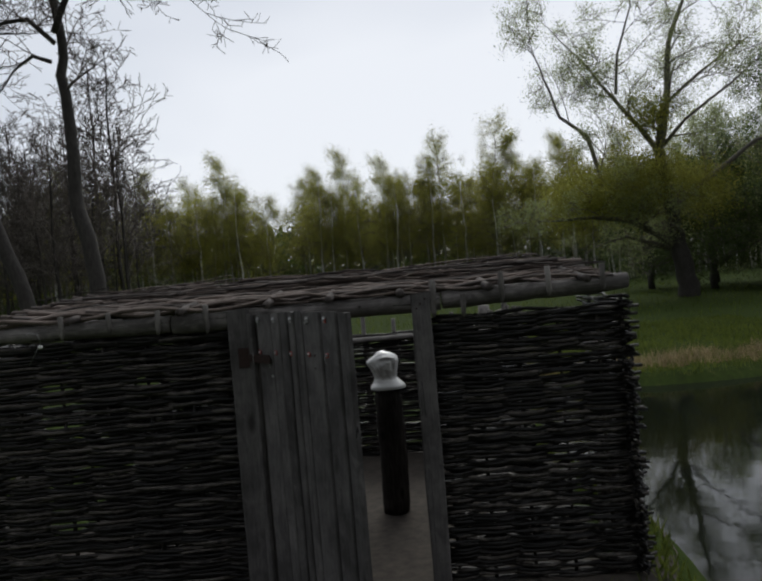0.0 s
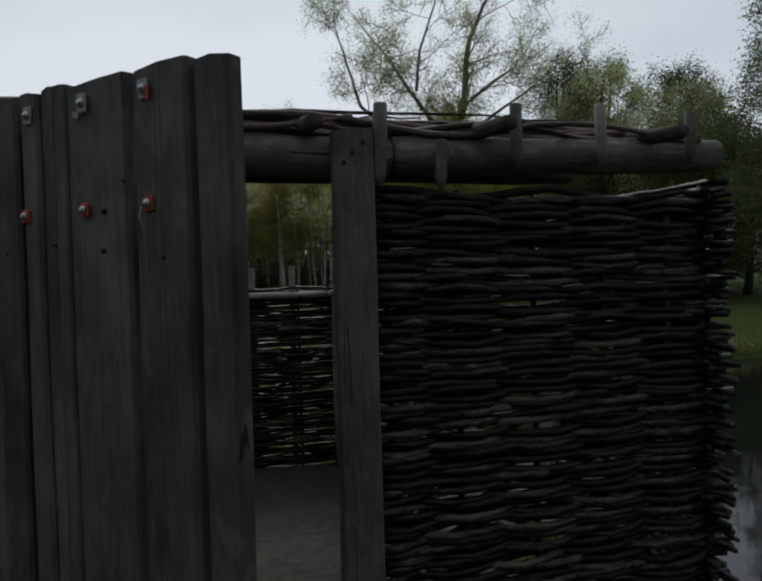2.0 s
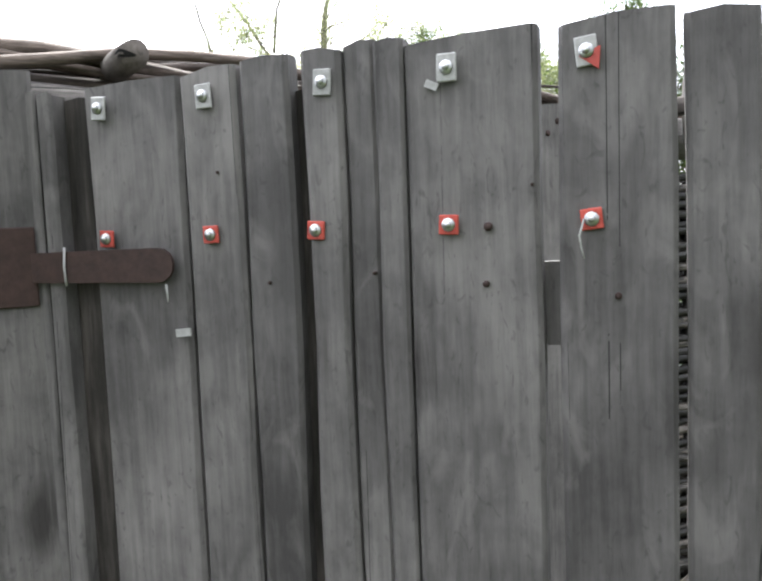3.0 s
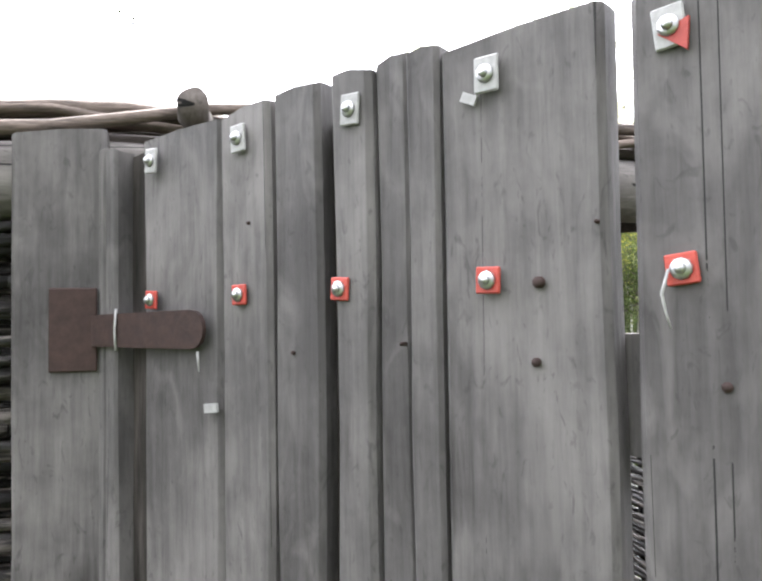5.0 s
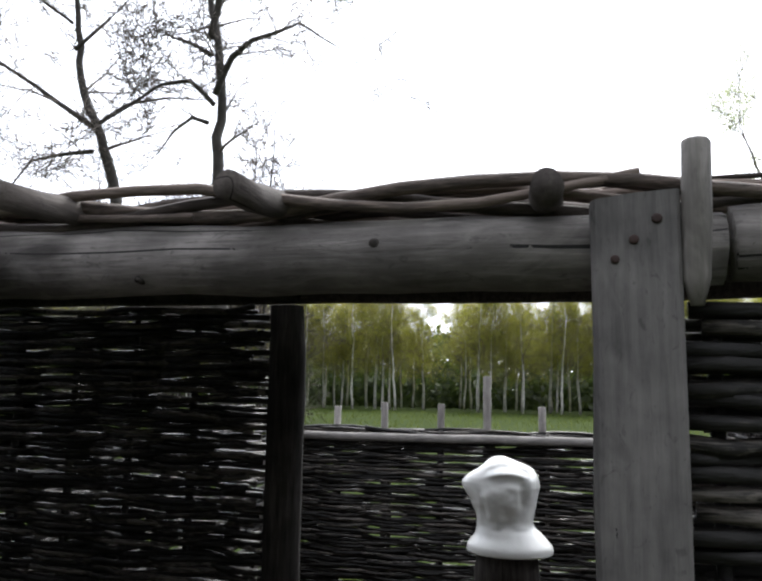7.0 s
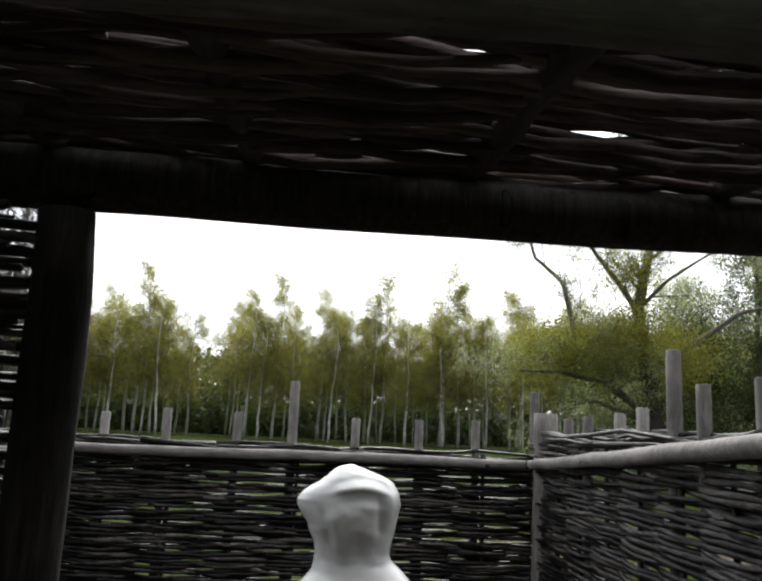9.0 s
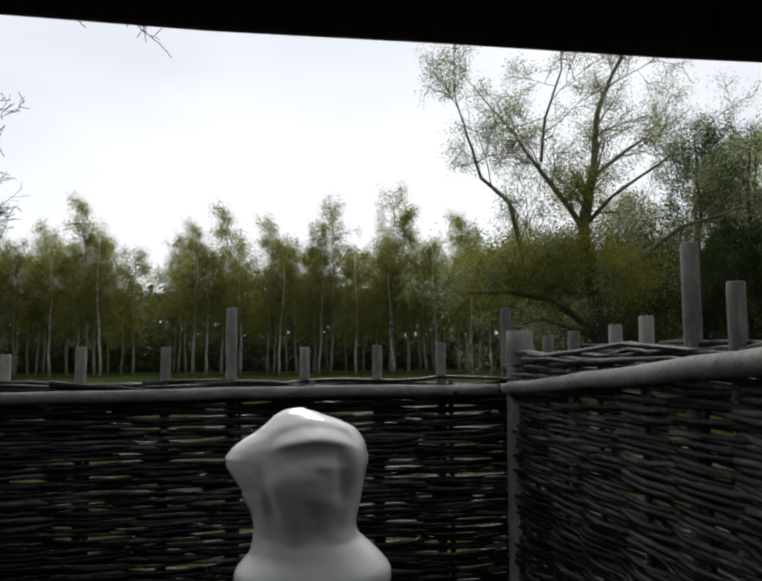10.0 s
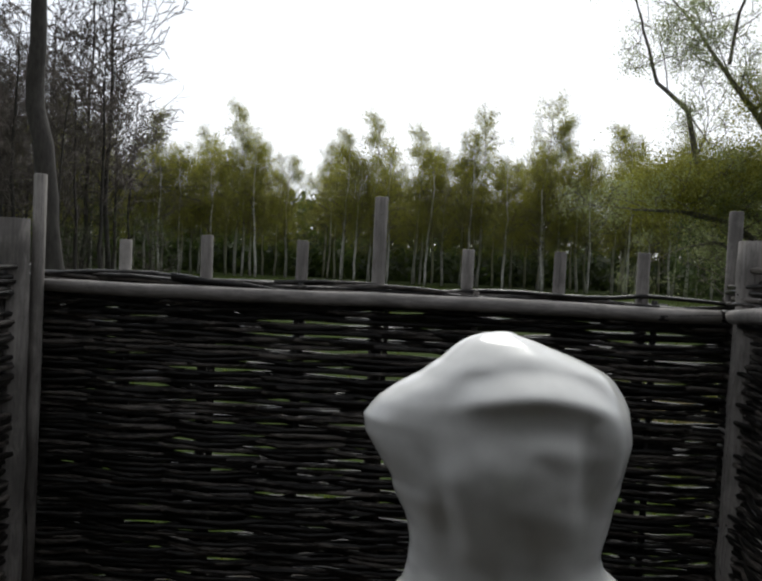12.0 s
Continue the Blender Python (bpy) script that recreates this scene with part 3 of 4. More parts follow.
def roof_stick(name, length, r, seed, mat=None):
    rng = random.Random(seed)
    n = 9
    pts, rad = [], []
    y = z = 0.0
    for i in range(n + 1):
        y += rng.uniform(-0.018, 0.018)
        z += rng.uniform(-0.009, 0.009)
        y *= 0.9
        z *= 0.8
        pts.append((length * (i / n - 0.5), y, z))
        rad.append(r * (1.2 - 0.75 * i / n) * rng.uniform(0.9, 1.1))
    V, F = tubes([(pts, rad)], 5)
    return mesh_from(name, V, F, mat or M_TWIG)


def build_roof():
    roof = empty("brushwood_roof", 0.2, 0.5, 1.84, "flat woven roof of reddish-brown brushwood sticks over rafters", "roof")
    rng = random.Random(11)

    def woven(length, r, parity, seed):
        g = random.Random(seed)
        n = int(length / 0.11)
        ph = g.uniform(0, 0.25)
        pts, rad, dy, dz = [], [], 0.0, 0.0
        for i in range(n + 1):
            u = length * i / n
            dy = dy * 0.85 + g.uniform(-0.011, 0.011)
            dz = dz * 0.8 + g.uniform(-0.005, 0.005)
            pts.append((u, dy, 0.022 * math.cos(math.pi * (u / 0.46 + parity + ph)) + dz))
            rad.append(r * (1.2 - 0.65 * i / n) * g.uniform(0.9, 1.1))
        V, F = tubes([(pts, rad)], 6)
        return mesh_from("stick", V, F, M_TWIG)
    kinds = [woven(rng.uniform(1.6, 3.1), rng.uniform(0.009, 0.0135), i % 2, 200 + i) for i in range(24)]
    loose = [roof_stick("stick", rng.uniform(0.6, 1.7), rng.uniform(0.005, 0.012), 260 + i) for i in range(20)]
    for i in range(118):
        y = 0.03 + 1.08 * ((i // 2) + rng.random()) / 59
        k = rng.randrange(12) * 2 + i % 2
        me = kinds[k]
        ln = max(v.co.x for v in me.vertices)
        x = rng.uniform(-1.72, -1.5) if i % 4 < 2 else 2.05 - ln + rng.uniform(-0.15, 0.0)
        z = 1.784 + 0.10 * (y + 0.07) + rng.uniform(-0.004, 0.004)
        part_mesh("stick", me, roof, "", pose(x - 0.2, y - 0.5, z - 1.84, rng.uniform(-12, 12), rng.uniform(-0.2, 0.2), rng.uniform(-1.0, 1.0)))
    for i in range(48):
        me = rng.choice(loose)
        half = max(abs(v.co.x) for v in me.vertices)
        y = 0.38 + 0.72 * rng.random()
        x = rng.uniform(-1.7 + half, 2.0 - half)
        z = 1.829 + 0.10 * y + rng.uniform(0.0, 0.022)
        part_mesh("stick", me, roof, "", pose(x - 0.2, y - 0.5, z - 1.84, rng.uniform(0, 360), rng.uniform(-0.8, 0.8), rng.choice((0, 180)) + rng.uniform(-6, 6)))

    short = [roof_stick("stick", rng.uniform(0.25, 0.6), rng.uniform(0.005, 0.009), 320 + i) for i in range(10)]
    for i in range(44):
        y = 0.35 + 0.7 * rng.random()
        z = 1.828 + 0.10 * y + rng.uniform(0.0, 0.018)
        part_mesh("stick", rng.choice(short), roof, "", pose(rng.uniform(-1.6, 1.85) - 0.2, y - 0.5, z - 1.84, rng.uniform(0, 360), rng.uniform(-3, 3), rng.choice((0, 180)) + rng.gauss(0, 16)))


build_roof()

# ---- rear wall and yard ----
wattle("wattle_wall", (-1.55, 0.88), (-0.06, 0.88), 0.0, 1.73, 0.19, 0.0088, 0.0078, "dark woven wattle back wall of the hut", seed=5, tilt=0.2)
# post uses the darkened log copy: interior shade is in the colour
log_thing("rear_post", (0.048, 0.88, 0.0), (0.048, 0.885, 1.735), 0.052, 0.05, "dark upright post under the rear beam", 81, M_DARKLOG)
wattle("wattle_wall", (-1.9, 0.88), (-1.9, 0.06), 0.0, 1.65, 0.26, 0.011, 0.0115, "dark woven wattle end wall of the hut", seed=6)
wattle("wattle_wall", (2.06, 0.07), (2.06, 0.95), 0.0, 1.65, 0.24, 0.011, 0.0115, "dark woven wattle end wall of the hut", seed=7)
wattle("wattle_fence", (-0.82, 3.36), (1.62, 3.36), 0.0, 1.285, 0.31, 0.0096, 0.0070, "dark woven wattle fence at the back of the yard", seed=8, amp=0.026, tilt=0.15)
wattle("wattle_fence", (1.62, 3.30), (1.62, 0.98), 0.0, 1.36, 0.29, 0.0104, 0.0095, "greenish woven wattle fence beside the yard", seed=9, amp=0.026, tilt=0.25)
wattle("wattle_fence", (-0.84, 0.98), (-0.84, 3.30), 0.0, 1.30, 0.31, 0.010, 0.0105, "dark woven wattle fence beside the yard", seed=10)
log_thing("fence_rail", (-0.80, 3.305, 1.235), (1.55, 3.305, 1.24), 0.024, 0.026, "pale peeled pole along the fence top", 90, M_RAIL)
log_thing("fence_rail", (1.565, 3.25, 1.245), (1.565, 1.0, 1.42), 0.024, 0.032, "pale peeled pole along the fence top", 91, M_RAIL)
log_thing("corner_post", (1.642, 3.25, 0.0), (1.642, 3.25, 1.50), 0.066, 0.062, "thick grey corner post of the yard fence", 92, M_STAKE)
log_thing("corner_post", (-0.85, 3.2, 0.0), (-0.85, 3.2, 1.46), 0.062, 0.058, "thick grey corner post of the yard fence", 93, M_STAKE)



def braid(a, b, z0, z1, seed):
    """Loose thin branches laid along the top of a fence."""
    rng = random.Random(seed)
    a, b = Vector((*a, 0)), Vector((*b, 0))
    ang = math.degrees(math.atan2(b.y - a.y, b.x - a.x))
    length = (b - a).length
    th = empty("branch_braid", a.x, a.y, z0, "loose dark branches twisted along the fence top", "branches")
    th.rotation_euler = (0, 0, radians(ang))
    kinds = [roof_stick("branch", rng.uniform(0.7, 1.5), rng.uniform(0.006, 0.011), seed * 50 + i, M_ROD) for i in range(9)]
    for i in range(17):
        me = rng.choice(kinds)
        half = max(abs(v.co.x) for v in me.vertices)
        u = rng.uniform(half * 0.9, length - half * 0.9)
        part_mesh("branch", me, th, "", pose(u, rng.uniform(-0.035, 0.045), (z1 - z0) * u / length + rng.uniform(0.0, 0.03), rng.uniform(0, 360), rng.uniform(-1.2, 1.2), rng.choice((0, 180)) + rng.uniform(-2, 2)))


braid((-0.8, 3.37), (1.6, 3.37), 1.246, 1.246, 3)
braid((1.625, 3.25), (1.625, 1.0), 1.33, 1.43, 4)


def fence_stake(x, y, top, r, seed):
    rng = random.Random(seed)
    l = rng.uniform(-0.012, 0.012)
    V, F = tubes([([(0, 0, 0), (l, 0, top * 0.6), (l * 1.3, 0, top - 0.003), (l * 1.3, 0, top)], [r, r * 1.05, r, r * 0.85])], 9)
    ob = new("fence_stake", mesh_from("fence_stake", V, F, M_STAKE))
    ob.location = (x, y, 0)
    return tagged(ob, "pale grey stake rising above the wattle fence", "stake", "stakes in the fence")


for i, (x, top) in enumerate(((-0.55, 1.41), (-0.23, 1.44), (0.092, 1.437), (0.389, 1.605), (0.707, 1.433), (1.02, 1.44), (1.308, 1.45))):
    fence_stake(x, 3.40, top, 0.022 if i != 3 else 0.024, i)
for i, (y, top) in enumerate(((2.95, 1.47), (2.65, 1.478), (2.38, 1.49), (2.18, 1.508), (1.93, 1.69), (1.73, 1.566), (1.45, 1.57), (1.2, 1.58))):
    fence_stake(1.64, y, top, 0.022 if i != 4 else 0.024, 20 + i)
fence_stake(1.632, 3.40, 1.61, 0.024, 41)
fence_stake(-0.80, 3.27, 1.62, 0.022, 42)


# ---- trees ----
def branch(rng, p, d, length, r, depth, paths, tips, droop=0.0, kids=5, spread=0.8, thin=0.006, segs=4):
    """Grows a crooked branch and its side branches into paths; ends go into tips."""
    pts, rad = [p.copy()], [r]
    q, e = p.copy(), d.normalized()
    for i in range(segs):
        e = (e + Vector((rng.gauss(0, 0.16), rng.gauss(0, 0.16), rng.gauss(0, 0.12) - droop))).normalized()
        q = q + e * (length / segs)
        pts.append(q.copy())
        rad.append(max(thin, r * (1 - 0.8 * (i + 1) / segs)))
    paths.append((pts, rad))
    tips.append((q.copy(), e.copy()))
    if depth <= 0:
        return
    for k in range(kids):
        s = 0.25 + 0.75 * (k + rng.random()) / kids
        j = min(int(s * segs), segs - 1)
        o = pts[j].lerp(pts[j + 1], s * segs - j)
        side = Vector((rng.gauss(0, 1), rng.gauss(0, 1), rng.gauss(0.15, 0.7))).normalized()
        nd = (e * (1 - 0.35 * spread) + side * spread).normalized()
        branch(rng, o, nd, length * rng.uniform(0.38, 0.62), max(thin, rad[j] * 0.5), depth - 1, paths, tips, droop * 1.3, max(3, kids - 1), spread, thin, 3)


def guided(rng, limbs, y0, depth_bend, kid_len, depth, kids, thin, tips, spread=0.8, droop=0.0):
    """Limbs given as (x, z) lines at about the depth y0, with side branches grown along them. Returns limb paths and twig paths."""
    main, fine = [], []
    for li, (line, r0, r1, k, bend) in enumerate(limbs):
        n = len(line)
        pts = [Vector((x, y0 + bend * depth_bend * (i / max(1, n - 1)) ** 1.3, z)) for i, (x, z) in enumerate(line)]
        dense, rad = [], []
        for i in range(n - 1):
            for j in range(3):
                s = j / 3
                dense.append(pts[i].lerp(pts[i + 1], s) + Vector((rng.gauss(0, r0 * 0.12), rng.gauss(0, r0 * 0.12), 0)) * (1 if i or j else 0))
                rad.append(r0 + (r1 - r0) * ((i + s) / (n - 1)))
        dense.append(pts[-1])
        rad.append(r1)
        main.append((dense, rad))
        for b in range(k):
            s = (0.12 if li else 0.45) + (0.88 if li else 0.55) * (b + rng.random()) / k
            i = min(int(s * (len(dense) - 1)), len(dense) - 2)
            d = (dense[i + 1] - dense[i]).normalized()
            side = Vector((rng.gauss(0, 1), rng.gauss(0, 1), rng.gauss(0.35, 0.7))).normalized()
            branch(rng, dense[i], (d * 0.5 + side).normalized(), kid_len * rng.uniform(0.6, 1.2), max(thin, rad[i] * 0.42), depth, fine, tips, droop, kids, spread, thin)
        branch(rng, dense[-1], dense[-1] - dense[-2], kid_len, r1 * 0.9, depth, fine, tips, droop, kids, spread, thin)
    return main, fine


def leaf_mesh(name, tips, rng, per, spread, size, mat, stretch=(1, 1, 1)):
    """Small bent leaves in loose sprays round the ends of twigs."""
    V, F = [], []
    for p, d in tips:
        for k in range(per):
            c = p + Vector((rng.gauss(0, spread) * stretch[0], rng.gauss(0, spread) * stretch[1], rng.gauss(0, spread) * stretch[2]))
            a = Vector((rng.gauss(0, 1), rng.gauss(0, 1), rng.gauss(0, 1))).normalized()
            b = a.orthogonal().normalized()
            b = (b * math.cos(k) + a.cross(b) * math.sin(k)) * 0.5
            s = size * rng.uniform(0.6, 1.3)
            n = len(V)
            V += [c - a * s, c + b * s * 0.8, c + a * s, c - b * s * 0.8]
            F.append((n, n + 1, n + 2, n + 3))
    return mesh_from(name, V, F, mat, smooth=False)


def bare_big_tree(name, limbs, y0, base, label, seed, kid_len=2.1):
    rng = random.Random(seed)
    tips = []
    main, fine = guided(rng, limbs, y0, 2.6, kid_len, 3, 5, 0.0095, tips)
    th = empty(name, base[0], base[1], ground_height(*base), label, "tree")
    inv = Matrix.Translation((-base[0], -base[1], -th.location.z))
    V, F = tubes([main[0]], 10)
    part_mesh("trunk", mesh_from("trunk", V, F, M_BARK), th, "", inv)
    for m in main[1:]:
        V, F = tubes([m], 7)
        part_mesh("limb", mesh_from("limb", V, F, M_BARK), th, "", inv)
    V, F = tubes(fine, 3)
    part_mesh("twig_crown", mesh_from("twig_crown", V, F, M_TWIGFAR), th, "bare brown twigs without leaves", inv)
    return th


bare_big_tree("bare_tree", [
    ([(-7.75, 0.0), (-8.0, 2.0), (-8.18, 3.76), (-8.47, 5.12), (-8.52, 6.63), (-8.63, 8.18), (-8.62, 9.83), (-8.84, 11.63), (-9.27, 13.54), (-9.49, 14.86), (-9.7, 16.6)], 0.27, 0.05, 7, 0.3),
    ([(-8.84, 11.63), (-8.5, 12.79), (-8.12, 14.52), (-7.9, 16.4)], 0.13, 0.04, 7, -0.4),
    ([(-8.62, 9.9), (-8.05, 10.91), (-7.29, 11.23), (-6.48, 11.21), (-5.68, 11.2), (-4.53, 10.27)], 0.11, 0.02, 9, -0.6),
    ([(-8.45, 12.9), (-7.6, 13.6), (-6.6, 13.7), (-5.8, 14.3)], 0.08, 0.02, 7, 0.5),
    ([(-8.79, 11.14), (-9.6, 11.71), (-10.45, 12.14), (-11.12, 12.7)], 0.08, 0.02, 6, 0.4),
    ([(-8.62, 9.6), (-9.3, 10.3), (-10.1, 10.1), (-10.9, 9.3), (-11.4, 8.7)], 0.08, 0.02, 7, -0.5),
    ([(-8.79, 9.07), (-9.41, 9.34), (-10.11, 9.07), (-10.82, 8.5)], 0.07, 0.02, 6, 0.3),
    ([(-9.3, 13.6), (-10.2, 14.6), (-11.3, 15.1)], 0.06, 0.015, 5, 0.6)], 17.5, (-7.75, 17.5), "tall bare dark-barked tree with forked crown beyond the fence", 501)
bare_big_tree("bare_tree", [
    ([(-10.0, 0.0), (-10.5, 2.2), (-11.13, 4.13), (-11.8, 6.09), (-12.25, 7.77), (-12.77, 9.17), (-13.59, 10.67), (-13.81, 12.27), (-14.13, 13.93), (-14.65, 15.87), (-14.7, 17.0)], 0.25, 0.04, 7, 0.2),
    ([(-12.87, 9.36), (-14.0, 10.15), (-15.12, 10.96), (-16.29, 11.71), (-17.92, 12.35)], 0.10, 0.02, 10, -0.5),
    ([(-12.71, 9.5), (-11.94, 10.2), (-10.84, 10.49), (-10.13, 10.61)], 0.07, 0.02, 8, 0.5),
    ([(-12.85, 8.61), (-14.06, 8.64), (-15.4, 8.6), (-16.61, 7.59)], 0.08, 0.02, 8, 0.3),
    ([(-12.12, 6.86), (-13.2, 7.1), (-14.14, 6.58), (-14.57, 5.33)], 0.08, 0.02, 7, -0.4),
    ([(-13.75, 12.0), (-13.0, 13.2), (-12.5, 14.6)], 0.07, 0.02, 8, 0.5),
    ([(-13.9, 12.9), (-15.0, 13.7), (-16.4, 14.2)], 0.06, 0.015, 6, -0.5)], 18.0, (-10.0, 18.0), "tall bare leaning tree with crooked limbs beyond the fence", 502)


def slim_tree(name, seed, height, leafy, label, group, r=0.09, mat=None, kids=30, leaf=None, low=0.25, reach=1.3, per=6, size=0.055, up=0.9, lean=0.3, twist=2):
    """An upright slender tree with a tapered trunk and rising branches, built at the origin."""
    rng = random.Random(seed)
    th = empty(name, 0, 0, 0, label, "tree", group)
    pts, rad = [], []
    x = y = 0.0
    n = 12
    for i in range(n + 1):
        s = i / n
        pts.append(Vector((x, y, s * height)))
        rad.append(r * (1 - 0.88 * s) + 0.008)
        x += rng.gauss(0, 0.045) + lean * rng.uniform(-0.1, 0.22)
        y += rng.gauss(0, 0.045)
    V, F = tubes([(pts, rad)], 8)
    part_mesh("trunk", mesh_from("trunk", V, F, mat or M_BARK), th)
    fine, tips = [], []
    for k in range(kids):
        s = low + (0.97 - low) * (k + rng.random()) / kids
        i = min(int(s * n), n - 1)
        o = pts[i].lerp(pts[i + 1], s * n - i)
        a = rng.uniform(0, 2 * math.pi)
        d = Vector((math.cos(a), math.sin(a), up * rng.uniform(0.6, 1.5)))
        ln = reach * (1.15 - 0.75 * (s - low) / (1 - low)) * rng.uniform(0.6, 1.25)
        branch(rng, o, d, ln, max(0.010, rad[i] * 0.4), twist, fine, tips, 0.05 if leafy else 0.0, 4, 0.75, 0.010 if leafy else 0.0115)
    V, F = tubes(fine, 3)
    if leafy:
        crown = part_mesh("branch_crown", mesh_from("branch_crown", V, F, M_TWIGFAR), th)
        part_mesh("crown", leaf_mesh("crown", tips, rng, per, 0.15, size, leaf, (1, 1, 1.7)), th, "fresh spring leaves")
    else:
        part_mesh("crown", mesh_from("crown", V, F, M_TWIGFAR), th, "bare thin twigs")
    return th


def scatter(kinds, places):
    """The first use of each kind stands where it was built; the rest are copies."""
    used = set()
    for k, (x, y, turn, s) in places:
        m = Matrix.Translation((x, y, ground_height(x, y) - 0.03)) @ pose(0, 0, 0, 0, 0, turn) @ Matrix.Scale(s, 4)
        if k not in used:
            used.add(k)
            kinds[k].matrix_basis = m
        else:
            ob = copy_thing(kinds[k], m)
            ob.scale = (s, s, s)


rng_f = random.Random(77)
bare_kinds = [slim_tree("slender_bare_tree", 600 + i, 11.5 - i * 0.6, False, "slender bare grey tree in a thicket", "bare thicket", 0.085, M_BARK, 24, low=0.24, reach=2.9, up=1.15, twist=3) for i in range(4)]
places = [(0, (-12.0, 28.0, 30, 1.07)), (1, (-11.0, 28.3, 200, 1.18))]
for i in range(26):
    x = -30 + 19.5 * (i + rng_f.random()) / 26
    places.append((rng_f.randrange(4), (x, rng_f.uniform(23, 31), rng_f.uniform(0, 360), rng_f.uniform(0.62, 0.92))))
for i in range(6):
    places.append((rng_f.randrange(4), (-15.5 + i * 1.3 + rng_f.random(), rng_f.uniform(20, 23), rng_f.uniform(0, 360), rng_f.uniform(0.55, 0.8))))
rng_t = random.Random(78)
for i in range(9):
    places.append((rng_t.randrange(4), (-16.5 + 6.0 * (i + rng_t.random()) / 9, rng_t.uniform(24, 31), rng_t.uniform(0, 360), rng_t.uniform(0.55, 0.8))))
scatter(bare_kinds, places)

birch_kinds = [slim_tree("birch_tree", 640 + i, (8.6, 9.2, 9.8, 8.2, 9.0, 10.6, 9.5)[i], True, "white-trunked birch in fresh yellow-green spring leaf", "birch wood", 0.088, M_BIRCH, 40, M_LEAF, 0.27, 1.9, 26, 0.040, 0.85) for i in range(7)]
places = []
for row, (y0, n) in enumerate(((45.0, 50), (48.0, 46), (52.0, 40))):
    for i in range(n):
        x = -44 + 82 * (i + rng_f.uniform(0.05, 0.95)) / n
        if row == 0 and abs(x + 5.8) < 1.0:
            continue
        places.append((rng_f.randrange(7), (x, y0 + rng_f.uniform(-1.2, 1.8), rng_f.uniform(0, 360), rng_f.uniform(0.78, 0.97))))
for x, s in ((-10.7, 1.08), (-2.1, 1.05), (0.7, 0.98), (4.75, 1.10), (8.6, 1.11), (9.8, 1.06), (13.2, 1.04), (-22, 1.1), (-16, 1.02)):
    places.append((5 if s > 1.1 else 2, (x, 47.0, rng_f.uniform(0, 360), s)))
scatter(birch_kinds, places)


def far_woods():
    rng = random.Random(91)
    V, F = [], []
    stems = []
    for i in range(170):
        x, y = rng.uniform(-60, 55), rng.uniform(54, 68)
        z = ground_height(x, y)
        h = rng.uniform(5, 8.5)
        stems.append(([(x, y, z), (x + rng.gauss(0, .2), y, z + h * .5), (x + rng.gauss(0, .4), y, z + h)], [0.1, 0.07, 0.02]))
    V, F = tubes(stems, 5)
    for i in range(46000):
        x, y = rng.uniform(-62, 57), rng.uniform(53.5, 70)
        z = 0.1 + 6.0 * rng.random()
        c = Vector((x, y, z + ground_height(x, y)))
        a = Vector((rng.gauss(0, 1), rng.gauss(0, 1), rng.gauss(0, 1))).normalized()
        b = a.orthogonal().normalized() * 0.6
        s = rng.uniform(0.18, 0.4)
        n = len(V)
        V += [c - a * s, c + b * s, c + a * s, c - b * s]
        F.append((n, n + 1, n + 2, n + 3))
    for i in range(24000):
        c = Vector((rng.uniform(-62, 57), rng.uniform(53.5, 70), 0.2 + 2.6 * rng.random() ** 1.3))
        a = Vector((rng.gauss(0, 1), rng.gauss(0, 1), rng.gauss(0, 1))).normalized()
        b = a.orthogonal().normalized() * 0.7
        s = rng.uniform(0.25, 0.5)
        n = len(V)
        V += [c - a * s, c + b * s, c + a * s, c - b * s]
        F.append((n, n + 1, n + 2, n + 3))
    ob = new("far_woods", mesh_from("far_woods", V, F, M_LEAFD, smooth=False))
    tagged(ob, "dark woodland behind the birch trees", "woods", kind="stuff")


far_woods()


